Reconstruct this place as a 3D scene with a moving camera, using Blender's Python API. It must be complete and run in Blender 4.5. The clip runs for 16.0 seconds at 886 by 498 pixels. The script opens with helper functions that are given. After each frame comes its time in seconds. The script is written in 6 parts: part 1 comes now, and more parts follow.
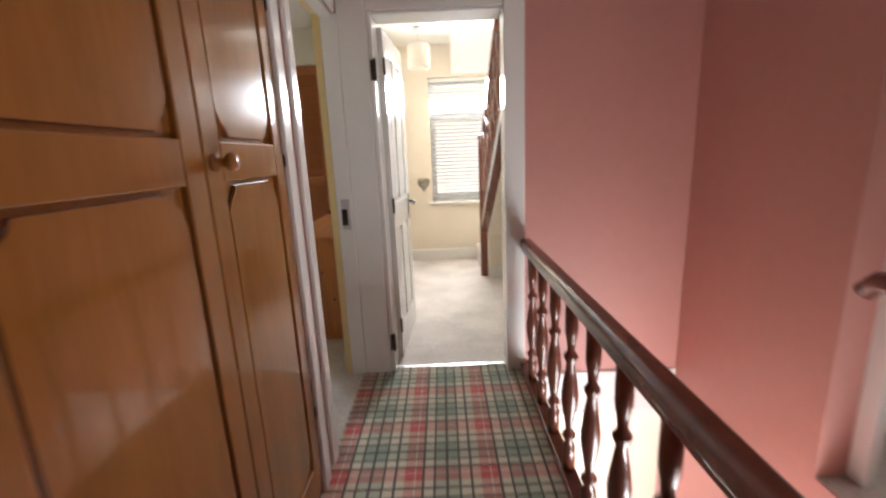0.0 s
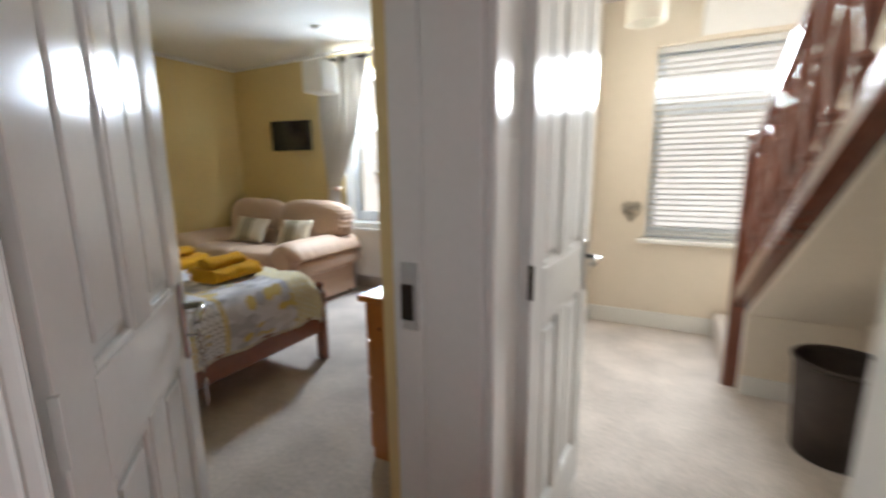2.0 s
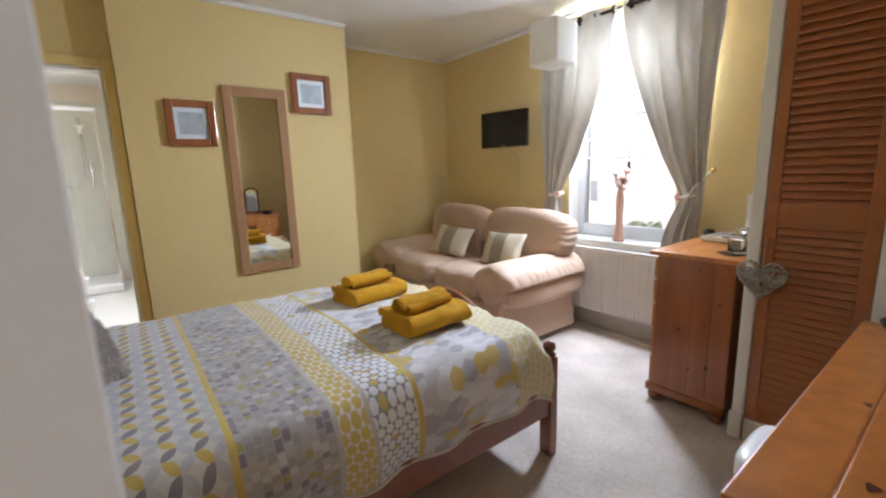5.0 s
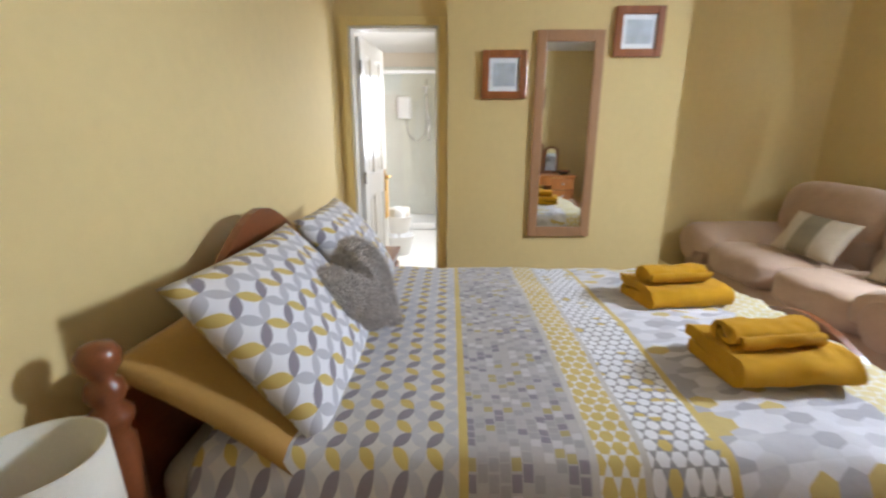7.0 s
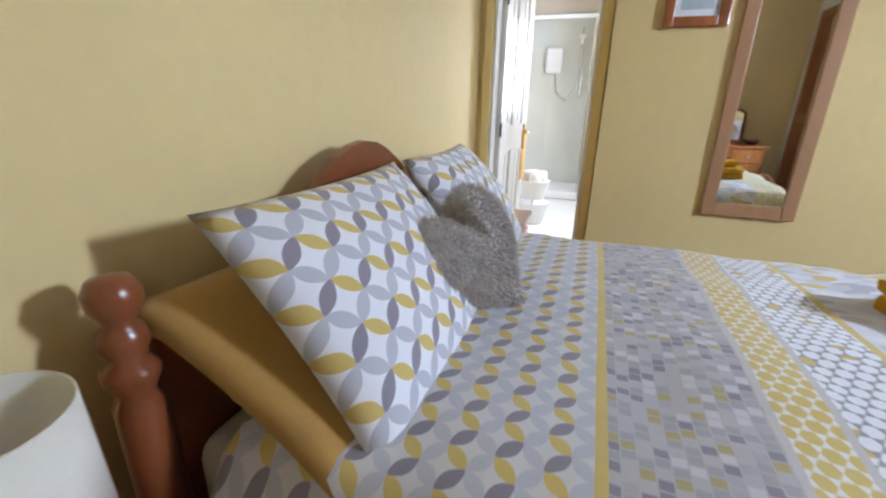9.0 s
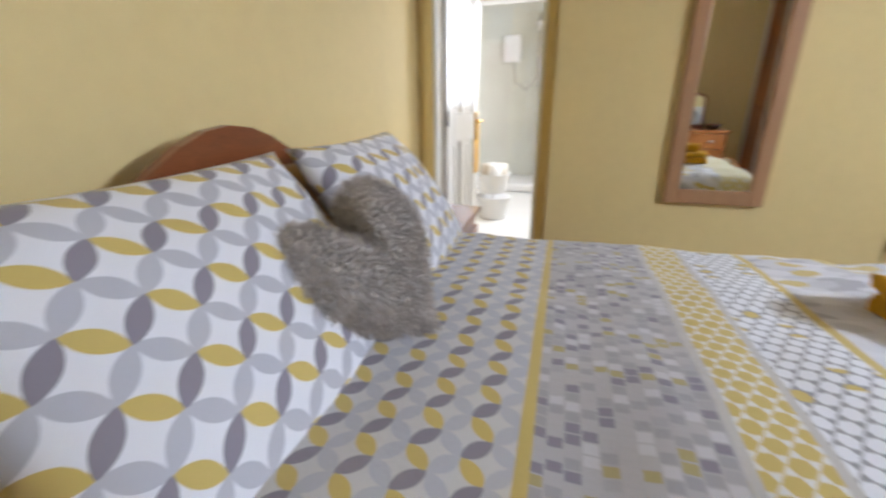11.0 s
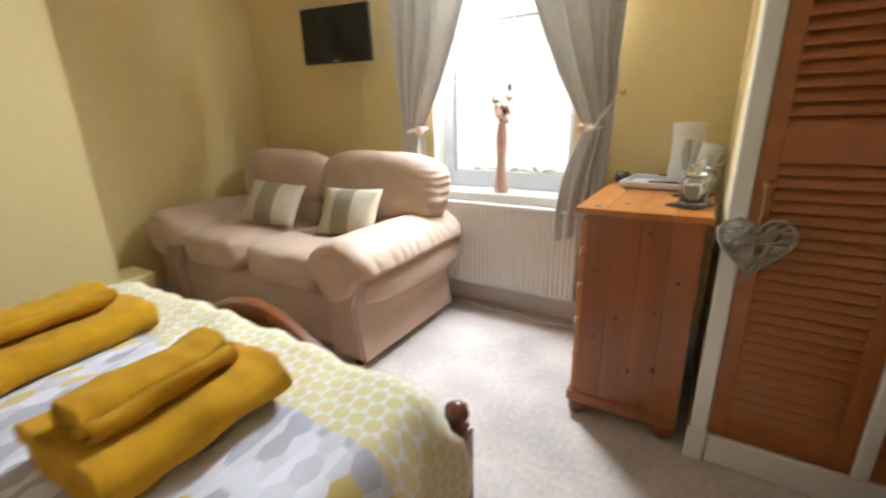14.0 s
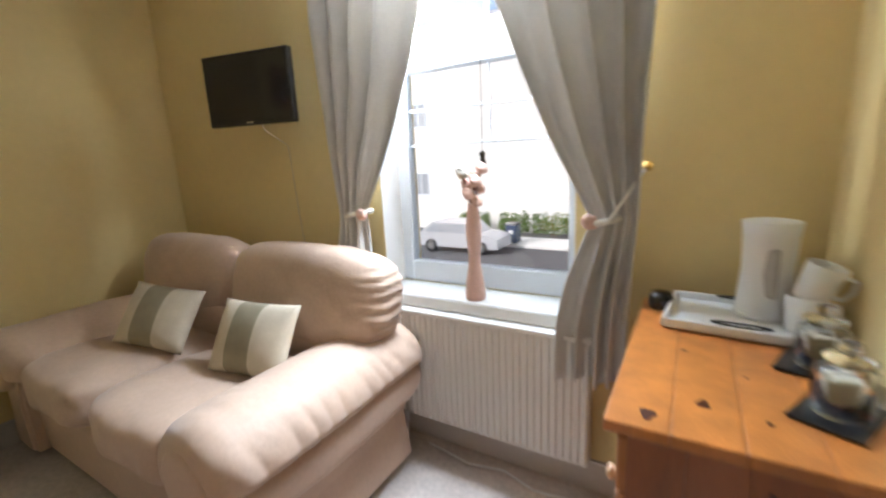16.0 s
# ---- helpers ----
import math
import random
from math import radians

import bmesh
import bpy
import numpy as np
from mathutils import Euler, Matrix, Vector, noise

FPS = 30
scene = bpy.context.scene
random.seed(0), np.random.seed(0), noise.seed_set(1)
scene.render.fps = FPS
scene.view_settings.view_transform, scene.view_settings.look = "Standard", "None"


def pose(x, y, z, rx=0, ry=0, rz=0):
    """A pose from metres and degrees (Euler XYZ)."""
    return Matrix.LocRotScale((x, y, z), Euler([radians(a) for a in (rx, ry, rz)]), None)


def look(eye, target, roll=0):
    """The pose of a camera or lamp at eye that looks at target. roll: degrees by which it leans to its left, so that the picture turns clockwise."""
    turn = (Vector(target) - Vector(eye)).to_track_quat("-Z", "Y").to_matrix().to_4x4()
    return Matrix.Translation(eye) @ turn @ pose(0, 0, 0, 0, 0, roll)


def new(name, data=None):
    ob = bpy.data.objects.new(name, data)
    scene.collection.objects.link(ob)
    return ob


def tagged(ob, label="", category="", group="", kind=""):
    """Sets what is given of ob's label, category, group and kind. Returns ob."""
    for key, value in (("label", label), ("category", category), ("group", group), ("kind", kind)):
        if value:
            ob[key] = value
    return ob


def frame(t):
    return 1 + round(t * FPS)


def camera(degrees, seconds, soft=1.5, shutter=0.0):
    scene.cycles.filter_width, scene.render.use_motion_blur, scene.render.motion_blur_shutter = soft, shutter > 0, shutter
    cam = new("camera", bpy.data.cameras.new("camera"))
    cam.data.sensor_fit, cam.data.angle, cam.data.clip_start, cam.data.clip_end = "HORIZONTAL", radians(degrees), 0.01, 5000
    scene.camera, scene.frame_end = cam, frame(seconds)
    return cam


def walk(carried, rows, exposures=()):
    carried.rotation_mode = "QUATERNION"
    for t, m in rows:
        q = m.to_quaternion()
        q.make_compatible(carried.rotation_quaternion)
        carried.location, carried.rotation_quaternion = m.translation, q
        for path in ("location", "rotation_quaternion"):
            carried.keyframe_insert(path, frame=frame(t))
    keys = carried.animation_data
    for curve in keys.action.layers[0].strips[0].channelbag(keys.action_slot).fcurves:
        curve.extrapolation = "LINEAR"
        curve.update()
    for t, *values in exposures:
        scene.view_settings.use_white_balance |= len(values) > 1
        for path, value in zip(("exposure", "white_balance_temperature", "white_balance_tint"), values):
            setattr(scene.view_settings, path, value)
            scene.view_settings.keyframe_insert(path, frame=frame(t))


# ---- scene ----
cam = camera(92.8, 16.0, soft=2.2, shutter=0.5)
PATH = [
    (0, (0.056, 0.377, 1.276), (0.044, 2.329, 0.841), -2.5),
    (0.5, (0.159, 0.754, 1.314), (-0.05, 2.707, 0.937), -3.1),
    (1, (0.161, 1.193, 1.268), (0.125, 3.153, 0.875), -1.4),
    (1.5, (0.122, 1.571, 1.279), (-0.101, 3.523, 0.903), -1.5),
    (2, (0.037, 1.878, 1.275), (-0.87, 3.622, 0.907), -0.7),
    (2.5, (-0.161, 2.099, 1.267), (-1.507, 3.531, 0.898), -1.3),
    (3, (-0.351, 2.217, 1.298), (-1.829, 3.511, 0.922), -1.4),
    (5.5, (-0.938, 2.535, 1.292), (-2.546, 3.671, 0.941), -2.0),
    (6, (-1.023, 2.552, 1.274), (-2.758, 3.46, 0.868), -1.7),
    (6.5, (-1.164, 2.571, 1.285), (-3.067, 3.001, 0.843), -1.5),
    (7, (-1.247, 2.622, 1.265), (-3.182, 2.591, 0.761), 0.1),
    (7.5, (-1.274, 2.607, 1.231), (-3.183, 2.358, 0.691), 0.7),
    (8, (-1.329, 2.562, 1.186), (-3.211, 2.203, 0.613), 1.6),
    (10.5, (-1.907, 2.645, 1.094), (-3.569, 1.782, 0.393), -1.0),
    (11, (-1.894, 2.672, 1.076), (-3.712, 2.161, 0.418), -0.3),
    (11.5, (-1.802, 2.764, 1.068), (-3.691, 2.794, 0.41), -1.1),
    (12, (-1.741, 2.872, 1.028), (-3.561, 3.354, 0.353), -0.9),
    (12.5, (-1.719, 2.958, 1.016), (-3.415, 3.782, 0.351), -1.2),
    (13, (-1.687, 3.04, 1.042), (-3.194, 4.178, 0.384), -1.4),
    (13.5, (-1.614, 3.12, 1.097), (-2.886, 4.524, 0.458), -1.7),
    (14, (-1.574, 3.243, 1.166), (-2.585, 4.862, 0.568), -1.6),
    (14.5, (-1.562, 3.398, 1.215), (-2.404, 5.129, 0.67), -1.8),
    (15, (-1.656, 3.53, 1.267), (-2.37, 5.329, 0.762), -1.0),
    (15.5, (-1.76, 3.701, 1.3), (-2.496, 5.506, 0.851), -1.6),
    (16, (-1.837, 4.026, 1.307), (-2.84, 5.706, 0.893), -2.7),
]
walk(cam, [(t, look(eye, target, roll)) for t, eye, target, roll in PATH], [(0.0, 0.42, 6450, 11), (1.3, 0.18, 6050, 10), (2.4, 0.03, 6300, 9), (3.0, 0.25, 6900, 11), (5.5, 0.46, 5900, 15), (7.0, 0.6, 6100, 14), (8.2, 0.66, 5500, 14), (11.0, 0.5, 6050, 15), (13.0, 0.44, 6150, 14), (14.5, 0.64, 6450, 12), (15.5, 0.54, 6450, 12), (16.0, 0.27, 5950, 12)])

# ---------------------------------------------------------------- world and light
world = bpy.data.worlds.new("world")
scene.world = world
world.use_nodes = True
wn = world.node_tree.nodes
sky = wn.new("ShaderNodeTexSky")
sky.sky_type, sky.sun_disc, sky.sun_elevation, sky.sun_rotation = "NISHITA", False, radians(38), radians(211)
sky.air_density, sky.dust_density = 1.0, 4.0
wn["Background"].inputs["Strength"].default_value = 0.14
world.node_tree.links.new(sky.outputs["Color"], wn["Background"].inputs["Color"])

sun_data = bpy.data.lights.new("sun", "SUN")
sun_data.energy, sun_data.angle, sun_data.color = 2.6, radians(3), (1.0, 0.97, 0.92)
sun = new("sun", sun_data)
sun.matrix_world = look((-12, -14, 16), (0, 6, 0))


def area_light(name, x, y, z, w, h, watts, face=(0, -1, 0), tint=(0.93, 0.97, 1.0), spread=180):
    """An area lamp: the sky's light in a window's opening, or an added fill."""
    d = bpy.data.lights.new(name, "AREA")
    d.shape, d.size, d.size_y, d.energy, d.color = "RECTANGLE", w, h, watts, tint
    d.spread = radians(spread)
    o = new(name, d)
    o.matrix_world = look((x, y, z), (x + face[0], y + face[1], z + face[2]))
    return o


area_light("bedroom_daylight", -2.625, 5.655, 2.05, 0.78, 0.36, 142, (0, -1, -0.24), (0.80, 0.90, 1.0), 158)
area_light("white_room_daylight", 0.40, 5.59, 1.96, 0.86, 0.34, 66, (0, -1, -0.4), spread=140)
# Added fill that brightens the bathroom, standing inside its unseen window.
area_light("bathroom_fill_light", -6.0, 2.9, 1.5, 0.9, 0.9, 34, (0.2, -1, -0.2))
# Added fill for the landing, shining out of the made-up back room.
area_light("back_room_fill_light", 3.1, 1.1, 1.5, 0.8, 1.2, 6, (-1, 0, -0.1))
# Added fill that brightens the lower pink wall, through an invented stair window.
area_light("stair_fill_light", 1.50, 0.85, -0.9, 1.1, 1.1, 62, (-0.5, 1.0, 0.15))
# Added fill for the stairwell from the hall below, where no window is built.
area_light("hall_fill_light", 1.0, 5.4, -1.0, 0.8, 1.3, 150, (0, -1, 0))

# ---------------------------------------------------------------- materials


def mat(name, color, rough=0.6, metal=0.0, vary=0.12, scale=6.0, bump=0.0, bscale=200.0, spec=0.5, sheen=0.0, coat=0.0, stretch=(1, 1, 1), random_obj=0.0):
    """A surface: a colour with variation at two scales, and fine relief."""
    m = bpy.data.materials.new(name)
    m.use_nodes = True
    nt = m.node_tree
    b = nt.nodes["Principled BSDF"]
    b.inputs["Roughness"].default_value, b.inputs["Metallic"].default_value = rough, metal
    b.inputs["Specular IOR Level"].default_value = spec
    b.inputs["Sheen Weight"].default_value, b.inputs["Coat Weight"].default_value = sheen, coat
    tc = nt.nodes.new("ShaderNodeTexCoord")
    mp = nt.nodes.new("ShaderNodeMapping")
    mp.inputs["Scale"].default_value = stretch
    nt.links.new(tc.outputs["Object"], mp.inputs["Vector"])
    n1 = nt.nodes.new("ShaderNodeTexNoise")
    n1.inputs["Scale"].default_value, n1.inputs["Detail"].default_value = scale, 6
    n2 = nt.nodes.new("ShaderNodeTexNoise")
    n2.inputs["Scale"].default_value, n2.inputs["Detail"].default_value = scale * 14, 3
    nt.links.new(mp.outputs["Vector"], n1.inputs["Vector"])
    nt.links.new(mp.outputs["Vector"], n2.inputs["Vector"])
    mix = nt.nodes.new("ShaderNodeMix")
    mix.data_type = "FLOAT"
    mix.inputs["Factor"].default_value = 0.4
    nt.links.new(n1.outputs["Fac"], mix.inputs["A"])
    nt.links.new(n2.outputs["Fac"], mix.inputs["B"])
    ramp = nt.nodes.new("ShaderNodeValToRGB")
    lo = [c * (1 - vary) for c in color]
    hi = [min(1, c * (1 + vary)) for c in color]
    ramp.color_ramp.elements[0].position, ramp.color_ramp.elements[1].position = 0.3, 0.7
    ramp.color_ramp.elements[0].color, ramp.color_ramp.elements[1].color = (*lo, 1), (*hi, 1)
    nt.links.new(mix.outputs["Result"], ramp.inputs["Fac"])
    nt.links.new(ramp.outputs["Color"], b.inputs["Base Color"])
    if bump:
        nb = nt.nodes.new("ShaderNodeTexNoise")
        nb.inputs["Scale"].default_value, nb.inputs["Detail"].default_value = bscale, 4
        nt.links.new(mp.outputs["Vector"], nb.inputs["Vector"])
        bp = nt.nodes.new("ShaderNodeBump")
        bp.inputs["Strength"].default_value, bp.inputs["Distance"].default_value = bump, 0.004
        nt.links.new(nb.outputs["Fac"], bp.inputs["Height"])
        nt.links.new(bp.outputs["Normal"], b.inputs["Normal"])
    return m


YELLOW = mat("yellow_wall_paint", (0.73, 0.575, 0.27), 0.75, vary=0.04, scale=1.5, bump=0.12, bscale=90)
CREAM = mat("cream_wall_paint", (0.78, 0.70, 0.58), 0.8, vary=0.03, scale=1.5, bump=0.1, bscale=90)
PINK = mat("salmon_pink_wall_paint", (0.55, 0.265, 0.225), 0.5, vary=0.05, scale=1.5, bump=0.1, bscale=120)
WHITE = mat("white_gloss_paint", (0.80, 0.79, 0.75), 0.16, spec=0.22, vary=0.03, scale=3, bump=0.05, bscale=40)
CEIL = mat("white_ceiling_paint", (0.82, 0.80, 0.76), 0.85, vary=0.03, scale=2, bump=0.15, bscale=140)
CARPET = mat("beige_carpet", (0.59, 0.52, 0.46), 0.95, vary=0.30, scale=3.4, bump=0.9, bscale=420, sheen=0.3)
PINE = mat("honey_pine", (0.50, 0.18, 0.040), 0.32, vary=0.3, scale=3.0, stretch=(6, 6, 0.5), bump=0.05, bscale=60, coat=0.3)
OAKDOOR = mat("orange_varnished_wood", (0.32, 0.125, 0.025), 0.16, vary=0.2, scale=2.0, stretch=(5, 5, 0.4), bump=0.05, bscale=40, coat=0.4)
DARKWOOD = mat("dark_mahogany_wood", (0.14, 0.04, 0.022), 0.25, vary=0.3, scale=5, stretch=(4, 4, 1), coat=0.4)
BEDWOOD = mat("reddish_pine_bed_wood", (0.22, 0.065, 0.022), 0.28, vary=0.25, scale=4, stretch=(1, 5, 5), coat=0.3)
LEATHER = mat("peach_sofa_suede", (0.55, 0.39, 0.28), 0.62, vary=0.10, scale=4, bump=0.35, bscale=34, sheen=0.2)
BLACK = mat("black_plastic", (0.012, 0.012, 0.014), 0.25, vary=0.1)
CHROME = mat("brushed_steel", (0.6, 0.6, 0.6), 0.25, metal=1.0, vary=0.05)
CURTAIN = mat("grey_curtain_cloth", (0.60, 0.565, 0.515), 0.7, vary=0.08, scale=8, bump=0.3, bscale=500, sheen=0.4)
BRICKISH = mat("pale_render", (0.72, 0.70, 0.66), 0.9, vary=0.08, scale=1.0, bump=0.3, bscale=20)



def let_light_through(m, share, color):
    """Thin cloth: some of the light passes through and scatters."""
    nt = m.node_tree
    b, out = nt.nodes["Principled BSDF"], nt.nodes["Material Output"]
    tr, mx = nt.nodes.new("ShaderNodeBsdfTranslucent"), nt.nodes.new("ShaderNodeMixShader")
    tr.inputs["Color"].default_value = (*color, 1)
    mx.inputs[0].default_value = share
    nt.links.new(b.outputs[0], mx.inputs[1])
    nt.links.new(tr.outputs[0], mx.inputs[2])
    nt.links.new(mx.outputs[0], out.inputs["Surface"])


let_light_through(CURTAIN, 0.10, (0.6, 0.57, 0.52))

# ---------------------------------------------------------------- mesh helpers


def bx(bm, x0, y0, z0, x1, y1, z1, bevel=0.0, seg=2):
    """A box between two corners."""
    g = bmesh.ops.create_cube(bm, size=1, matrix=Matrix.LocRotScale(((x0 + x1) / 2, (y0 + y1) / 2, (z0 + z1) / 2), None, (abs(x1 - x0), abs(y1 - y0), abs(z1 - z0))))
    if bevel:
        es = list({e for v in g["verts"] for e in v.link_edges})
        bmesh.ops.bevel(bm, geom=es, offset=bevel, segments=seg, profile=0.5, affect="EDGES")
    return bm


def mesh(name, bm, material, smooth=False):
    me = bpy.data.meshes.new(name)
    bm.to_mesh(me)
    bm.free()
    for p in me.polygons:
        p.use_smooth = smooth
    for m in material if isinstance(material, (list, tuple)) else [material]:
        me.materials.append(m)
    return me


def part(name, bm, material, parent, label="", smooth=False, kind=""):
    """One mesh object under a thing or a part."""
    o = new(name, mesh(name, bm, material, smooth))
    o.parent = parent
    return tagged(o, label, kind=kind)


def box_part(name, material, parent, x0, y0, z0, x1, y1, z1, bevel=0.004, label=""):
    return part(name, bx(bmesh.new(), x0, y0, z0, x1, y1, z1, bevel), material, parent, label)


def thing(name, label, category, m=None, group="", kind=""):
    o = new(name)
    if m is not None:
        o.matrix_world = m
    return tagged(o, label, category, group, kind)


def structure(name, bm, material, label, category="wall"):
    return tagged(new(name, mesh(name, bm, material)), label, category, kind="structure")


def wall_boxes(bm, axis, at0, at1, a0, a1, z0, z1, holes=()):
    """A wall of the thickness at0..at1 along the axis x or y from a0 to a1, with holes (h0, h1, zlow, zhigh)."""
    def add(p0, p1, q0, q1):
        if p1 - p0 < 1e-4 or q1 - q0 < 1e-4:
            return
        if axis == "x":
            bx(bm, p0, at0, q0, p1, at1, q1)
        else:
            bx(bm, at0, p0, q0, at1, p1, q1)
    pos = a0
    for h0, h1, q0, q1 in sorted(holes):
        add(pos, h0, z0, z1)
        add(h0, h1, z0, q0)
        add(h0, h1, q1, z1)
        pos = h1
    add(pos, a1, z0, z1)
    return bm


# ---------------------------------------------------------------- the shell
CZ = 2.50
# bedroom
structure("floor_bedroom", bx(bmesh.new(), -4.78, 1.84, -0.12, -0.53, 5.55, 0.0), CARPET, "beige cut-pile bedroom carpet", "floor")
structure("ceiling_bedroom", bx(bmesh.new(), -4.9, 1.7, CZ, -0.53, 5.9, CZ + 0.1), CEIL, "white painted bedroom ceiling", "ceiling")
structure("wall_bedroom_window", wall_boxes(bmesh.new(), "x", 5.55, 5.85, -4.9, -0.53, -0.12, CZ, [(-3.06, -2.19, 0.70, 2.28)]), YELLOW, "yellow painted wall round the bedroom window")
structure("wall_bedroom_head", wall_boxes(bmesh.new(), "x", 1.72, 1.84, -4.9, -0.575, -0.12, CZ), YELLOW, "plain yellow painted wall behind the bed")
structure("wall_bedroom_bath", wall_boxes(bmesh.new(), "y", -4.45, -4.35, 1.84, 2.60, 0, CZ, [(1.93, 2.54, 0.0, 2.0)]), YELLOW, "yellow painted wall round the bathroom doorway")
structure("wall_bedroom_breast", bx(bmesh.new(), -4.72, 2.60, 0, -4.24, 4.15, CZ), YELLOW, "yellow painted chimney breast")
structure("wall_bedroom_alcove", bx(bmesh.new(), -4.84, 4.15, -0.12, -4.72, 5.55, CZ), YELLOW, "yellow painted alcove wall beside the sofa")
structure("wall_landing_left_yellow", wall_boxes(bmesh.new(), "y", -0.575, -0.535, 1.84, 5.55, 0, CZ, [(2.0, 2.72, 0.0, 2.0)]), YELLOW, "yellow painted wall round the bedroom door")
structure("wall_landing_left_pink", wall_boxes(bmesh.new(), "y", -0.535, -0.47, -1.5, 2.75, -0.12, CZ, [(0.74, 1.82, 0.0, 2.0), (2.0, 2.735, 0.0, 2.0)]), PINK, "pink painted landing wall")
structure("wall_cupboard_side", bx(bmesh.new(), -1.50, 4.74, 0, -1.44, 5.55, CZ), YELLOW, "yellow painted side of the built-in cupboard")
# landing and white room
structure("floor_landing", bx(bmesh.new(), -0.53, -1.5, -0.12, 0.52, 2.748, 0.0), CARPET, "tartan carpet of the landing", "floor")
structure("floor_white_room", bx(bmesh.new(), -0.525, 2.752, -0.11, 1.56, 5.55, 0.002), CARPET, "cream carpet of the white room", "floor")
structure("wall_white_room_left", bx(bmesh.new(), -0.535, 2.87, 0, -0.47, 5.55, CZ), CREAM, "cream painted wall of the white room")
structure("wall_end", wall_boxes(bmesh.new(), "x", 2.75, 2.87, -0.535, 1.56, -2.7, CZ, [(-0.30, 0.42, 0.0, 2.0), (0.60, 1.44, -2.6, -0.06)]), PINK, "salmon pink landing end wall over the stairwell")
structure("wall_end_cream", wall_boxes(bmesh.new(), "x", 2.87, 2.90, -0.47, 1.44, 0, CZ, [(-0.30, 0.42, 0.0, 2.0)]), CREAM, "cream painted wall of the white room")
structure("wall_right", wall_boxes(bmesh.new(), "y", 1.44, 1.56, -1.5, 2.75, 0.0, CZ, [(0.7, 1.77, 0.0, 2.0)]), PINK, "salmon pink stairwell wall")
structure("wall_right_lower", wall_boxes(bmesh.new(), "y", 1.44, 1.56, -1.5, 2.75, -2.7, 0.0, [(0.3, 1.4, -1.45, -0.35)]), PINK, "salmon pink wall beside the lower stairs")
structure("wall_white_room_right", bx(bmesh.new(), 1.44, 2.87, -2.7, 1.56, 5.85, CZ), CREAM, "cream painted wall of the white room")
structure("wall_white_room_window", wall_boxes(bmesh.new(), "x", 5.55, 5.85, -0.53, 1.44, -2.7, CZ, [(-0.07, 0.86, 0.72, 2.15)]), CREAM, "cream painted wall round the white room window")
structure("ceiling_landing", bx(bmesh.new(), -0.53, -1.6, CZ, 1.6, 5.9, CZ + 0.1), CEIL, "white painted landing ceiling", "ceiling")
structure("wall_landing_back", wall_boxes(bmesh.new(), "x", -1.62, -1.5, -0.6, 1.56, -2.7, CZ), PINK, "pink painted landing back wall")
structure("floor_hall", bx(bmesh.new(), -0.6, -1.6, -2.8, 1.6, 5.85, -2.7), CARPET, "hall floor below the stairs", "floor")
structure("wall_stair_under", bx(bmesh.new(), 0.42, -1.5, -2.7, 0.52, 2.75, -0.12), PINK, "pink painted wall under the landing")
# bathroom
structure("floor_bathroom", bx(bmesh.new(), -8.0, 1.2, -0.12, -4.35, 3.3, -0.003), WHITE, "pale bathroom floor", "floor")
structure("wall_bathroom_far", bx(bmesh.new(), -8.1, 1.2, 0, -8.0, 3.3, CZ), CREAM, "pale bathroom wall")
structure("wall_bathroom_left", bx(bmesh.new(), -8.0, 1.1, 0, -4.45, 1.2, CZ), CREAM, "pale bathroom wall")
structure("wall_bathroom_right", wall_boxes(bmesh.new(), "x", 3.3, 3.4, -8.0, -4.72, 0, CZ, [(-7.2, -6.0, 1.0, 2.0)]), CREAM, "pale bathroom wall")
structure("ceiling_bathroom", bx(bmesh.new(), -8.1, 1.1, CZ, -4.9, 3.4, CZ + 0.1), CEIL, "white bathroom ceiling", "ceiling")
# ---------------------------------------------------------------- shapes


def lathe(bm, prof, seg=20, at=(0, 0, 0), axis="z", cap=True):
    """A turned shape from a profile of (radius, height)."""
    rings = []
    for r, h in prof:
        ring = []
        for i in range(seg):
            a = 2 * math.pi * i / seg
            p = (r * math.cos(a), r * math.sin(a), h)
            if axis == "x":
                p = (h, p[0], p[1])
            elif axis == "y":
                p = (p[0], h, p[1])
            ring.append(bm.verts.new((p[0] + at[0], p[1] + at[1], p[2] + at[2])))
        rings.append(ring)
    for a, b in zip(rings, rings[1:]):
        for i in range(seg):
            bm.faces.new((a[i], a[(i + 1) % seg], b[(i + 1) % seg], b[i]))
    if cap:
        bm.faces.new(list(reversed(rings[0])))
        bm.faces.new(rings[-1])
    return bm


def tube(bm, pts, r, seg=8):
    """A round bar along a line of points."""
    pts = [Vector(p) for p in pts]
    rings = []
    for i, p in enumerate(pts):
        d = (pts[min(i + 1, len(pts) - 1)] - pts[max(i - 1, 0)]).normalized()
        a = d.orthogonal().normalized() if i == 0 else (a - d * a.dot(d)).normalized()
        b = d.cross(a)
        rings.append([bm.verts.new(p + (a * math.cos(2 * math.pi * k / seg) + b * math.sin(2 * math.pi * k / seg)) * r) for k in range(seg)])
    for u, v in zip(rings, rings[1:]):
        for k in range(seg):
            bm.faces.new((u[k], u[(k + 1) % seg], v[(k + 1) % seg], v[k]))
    bm.faces.new(list(reversed(rings[0])))
    bm.faces.new(rings[-1])
    return bm


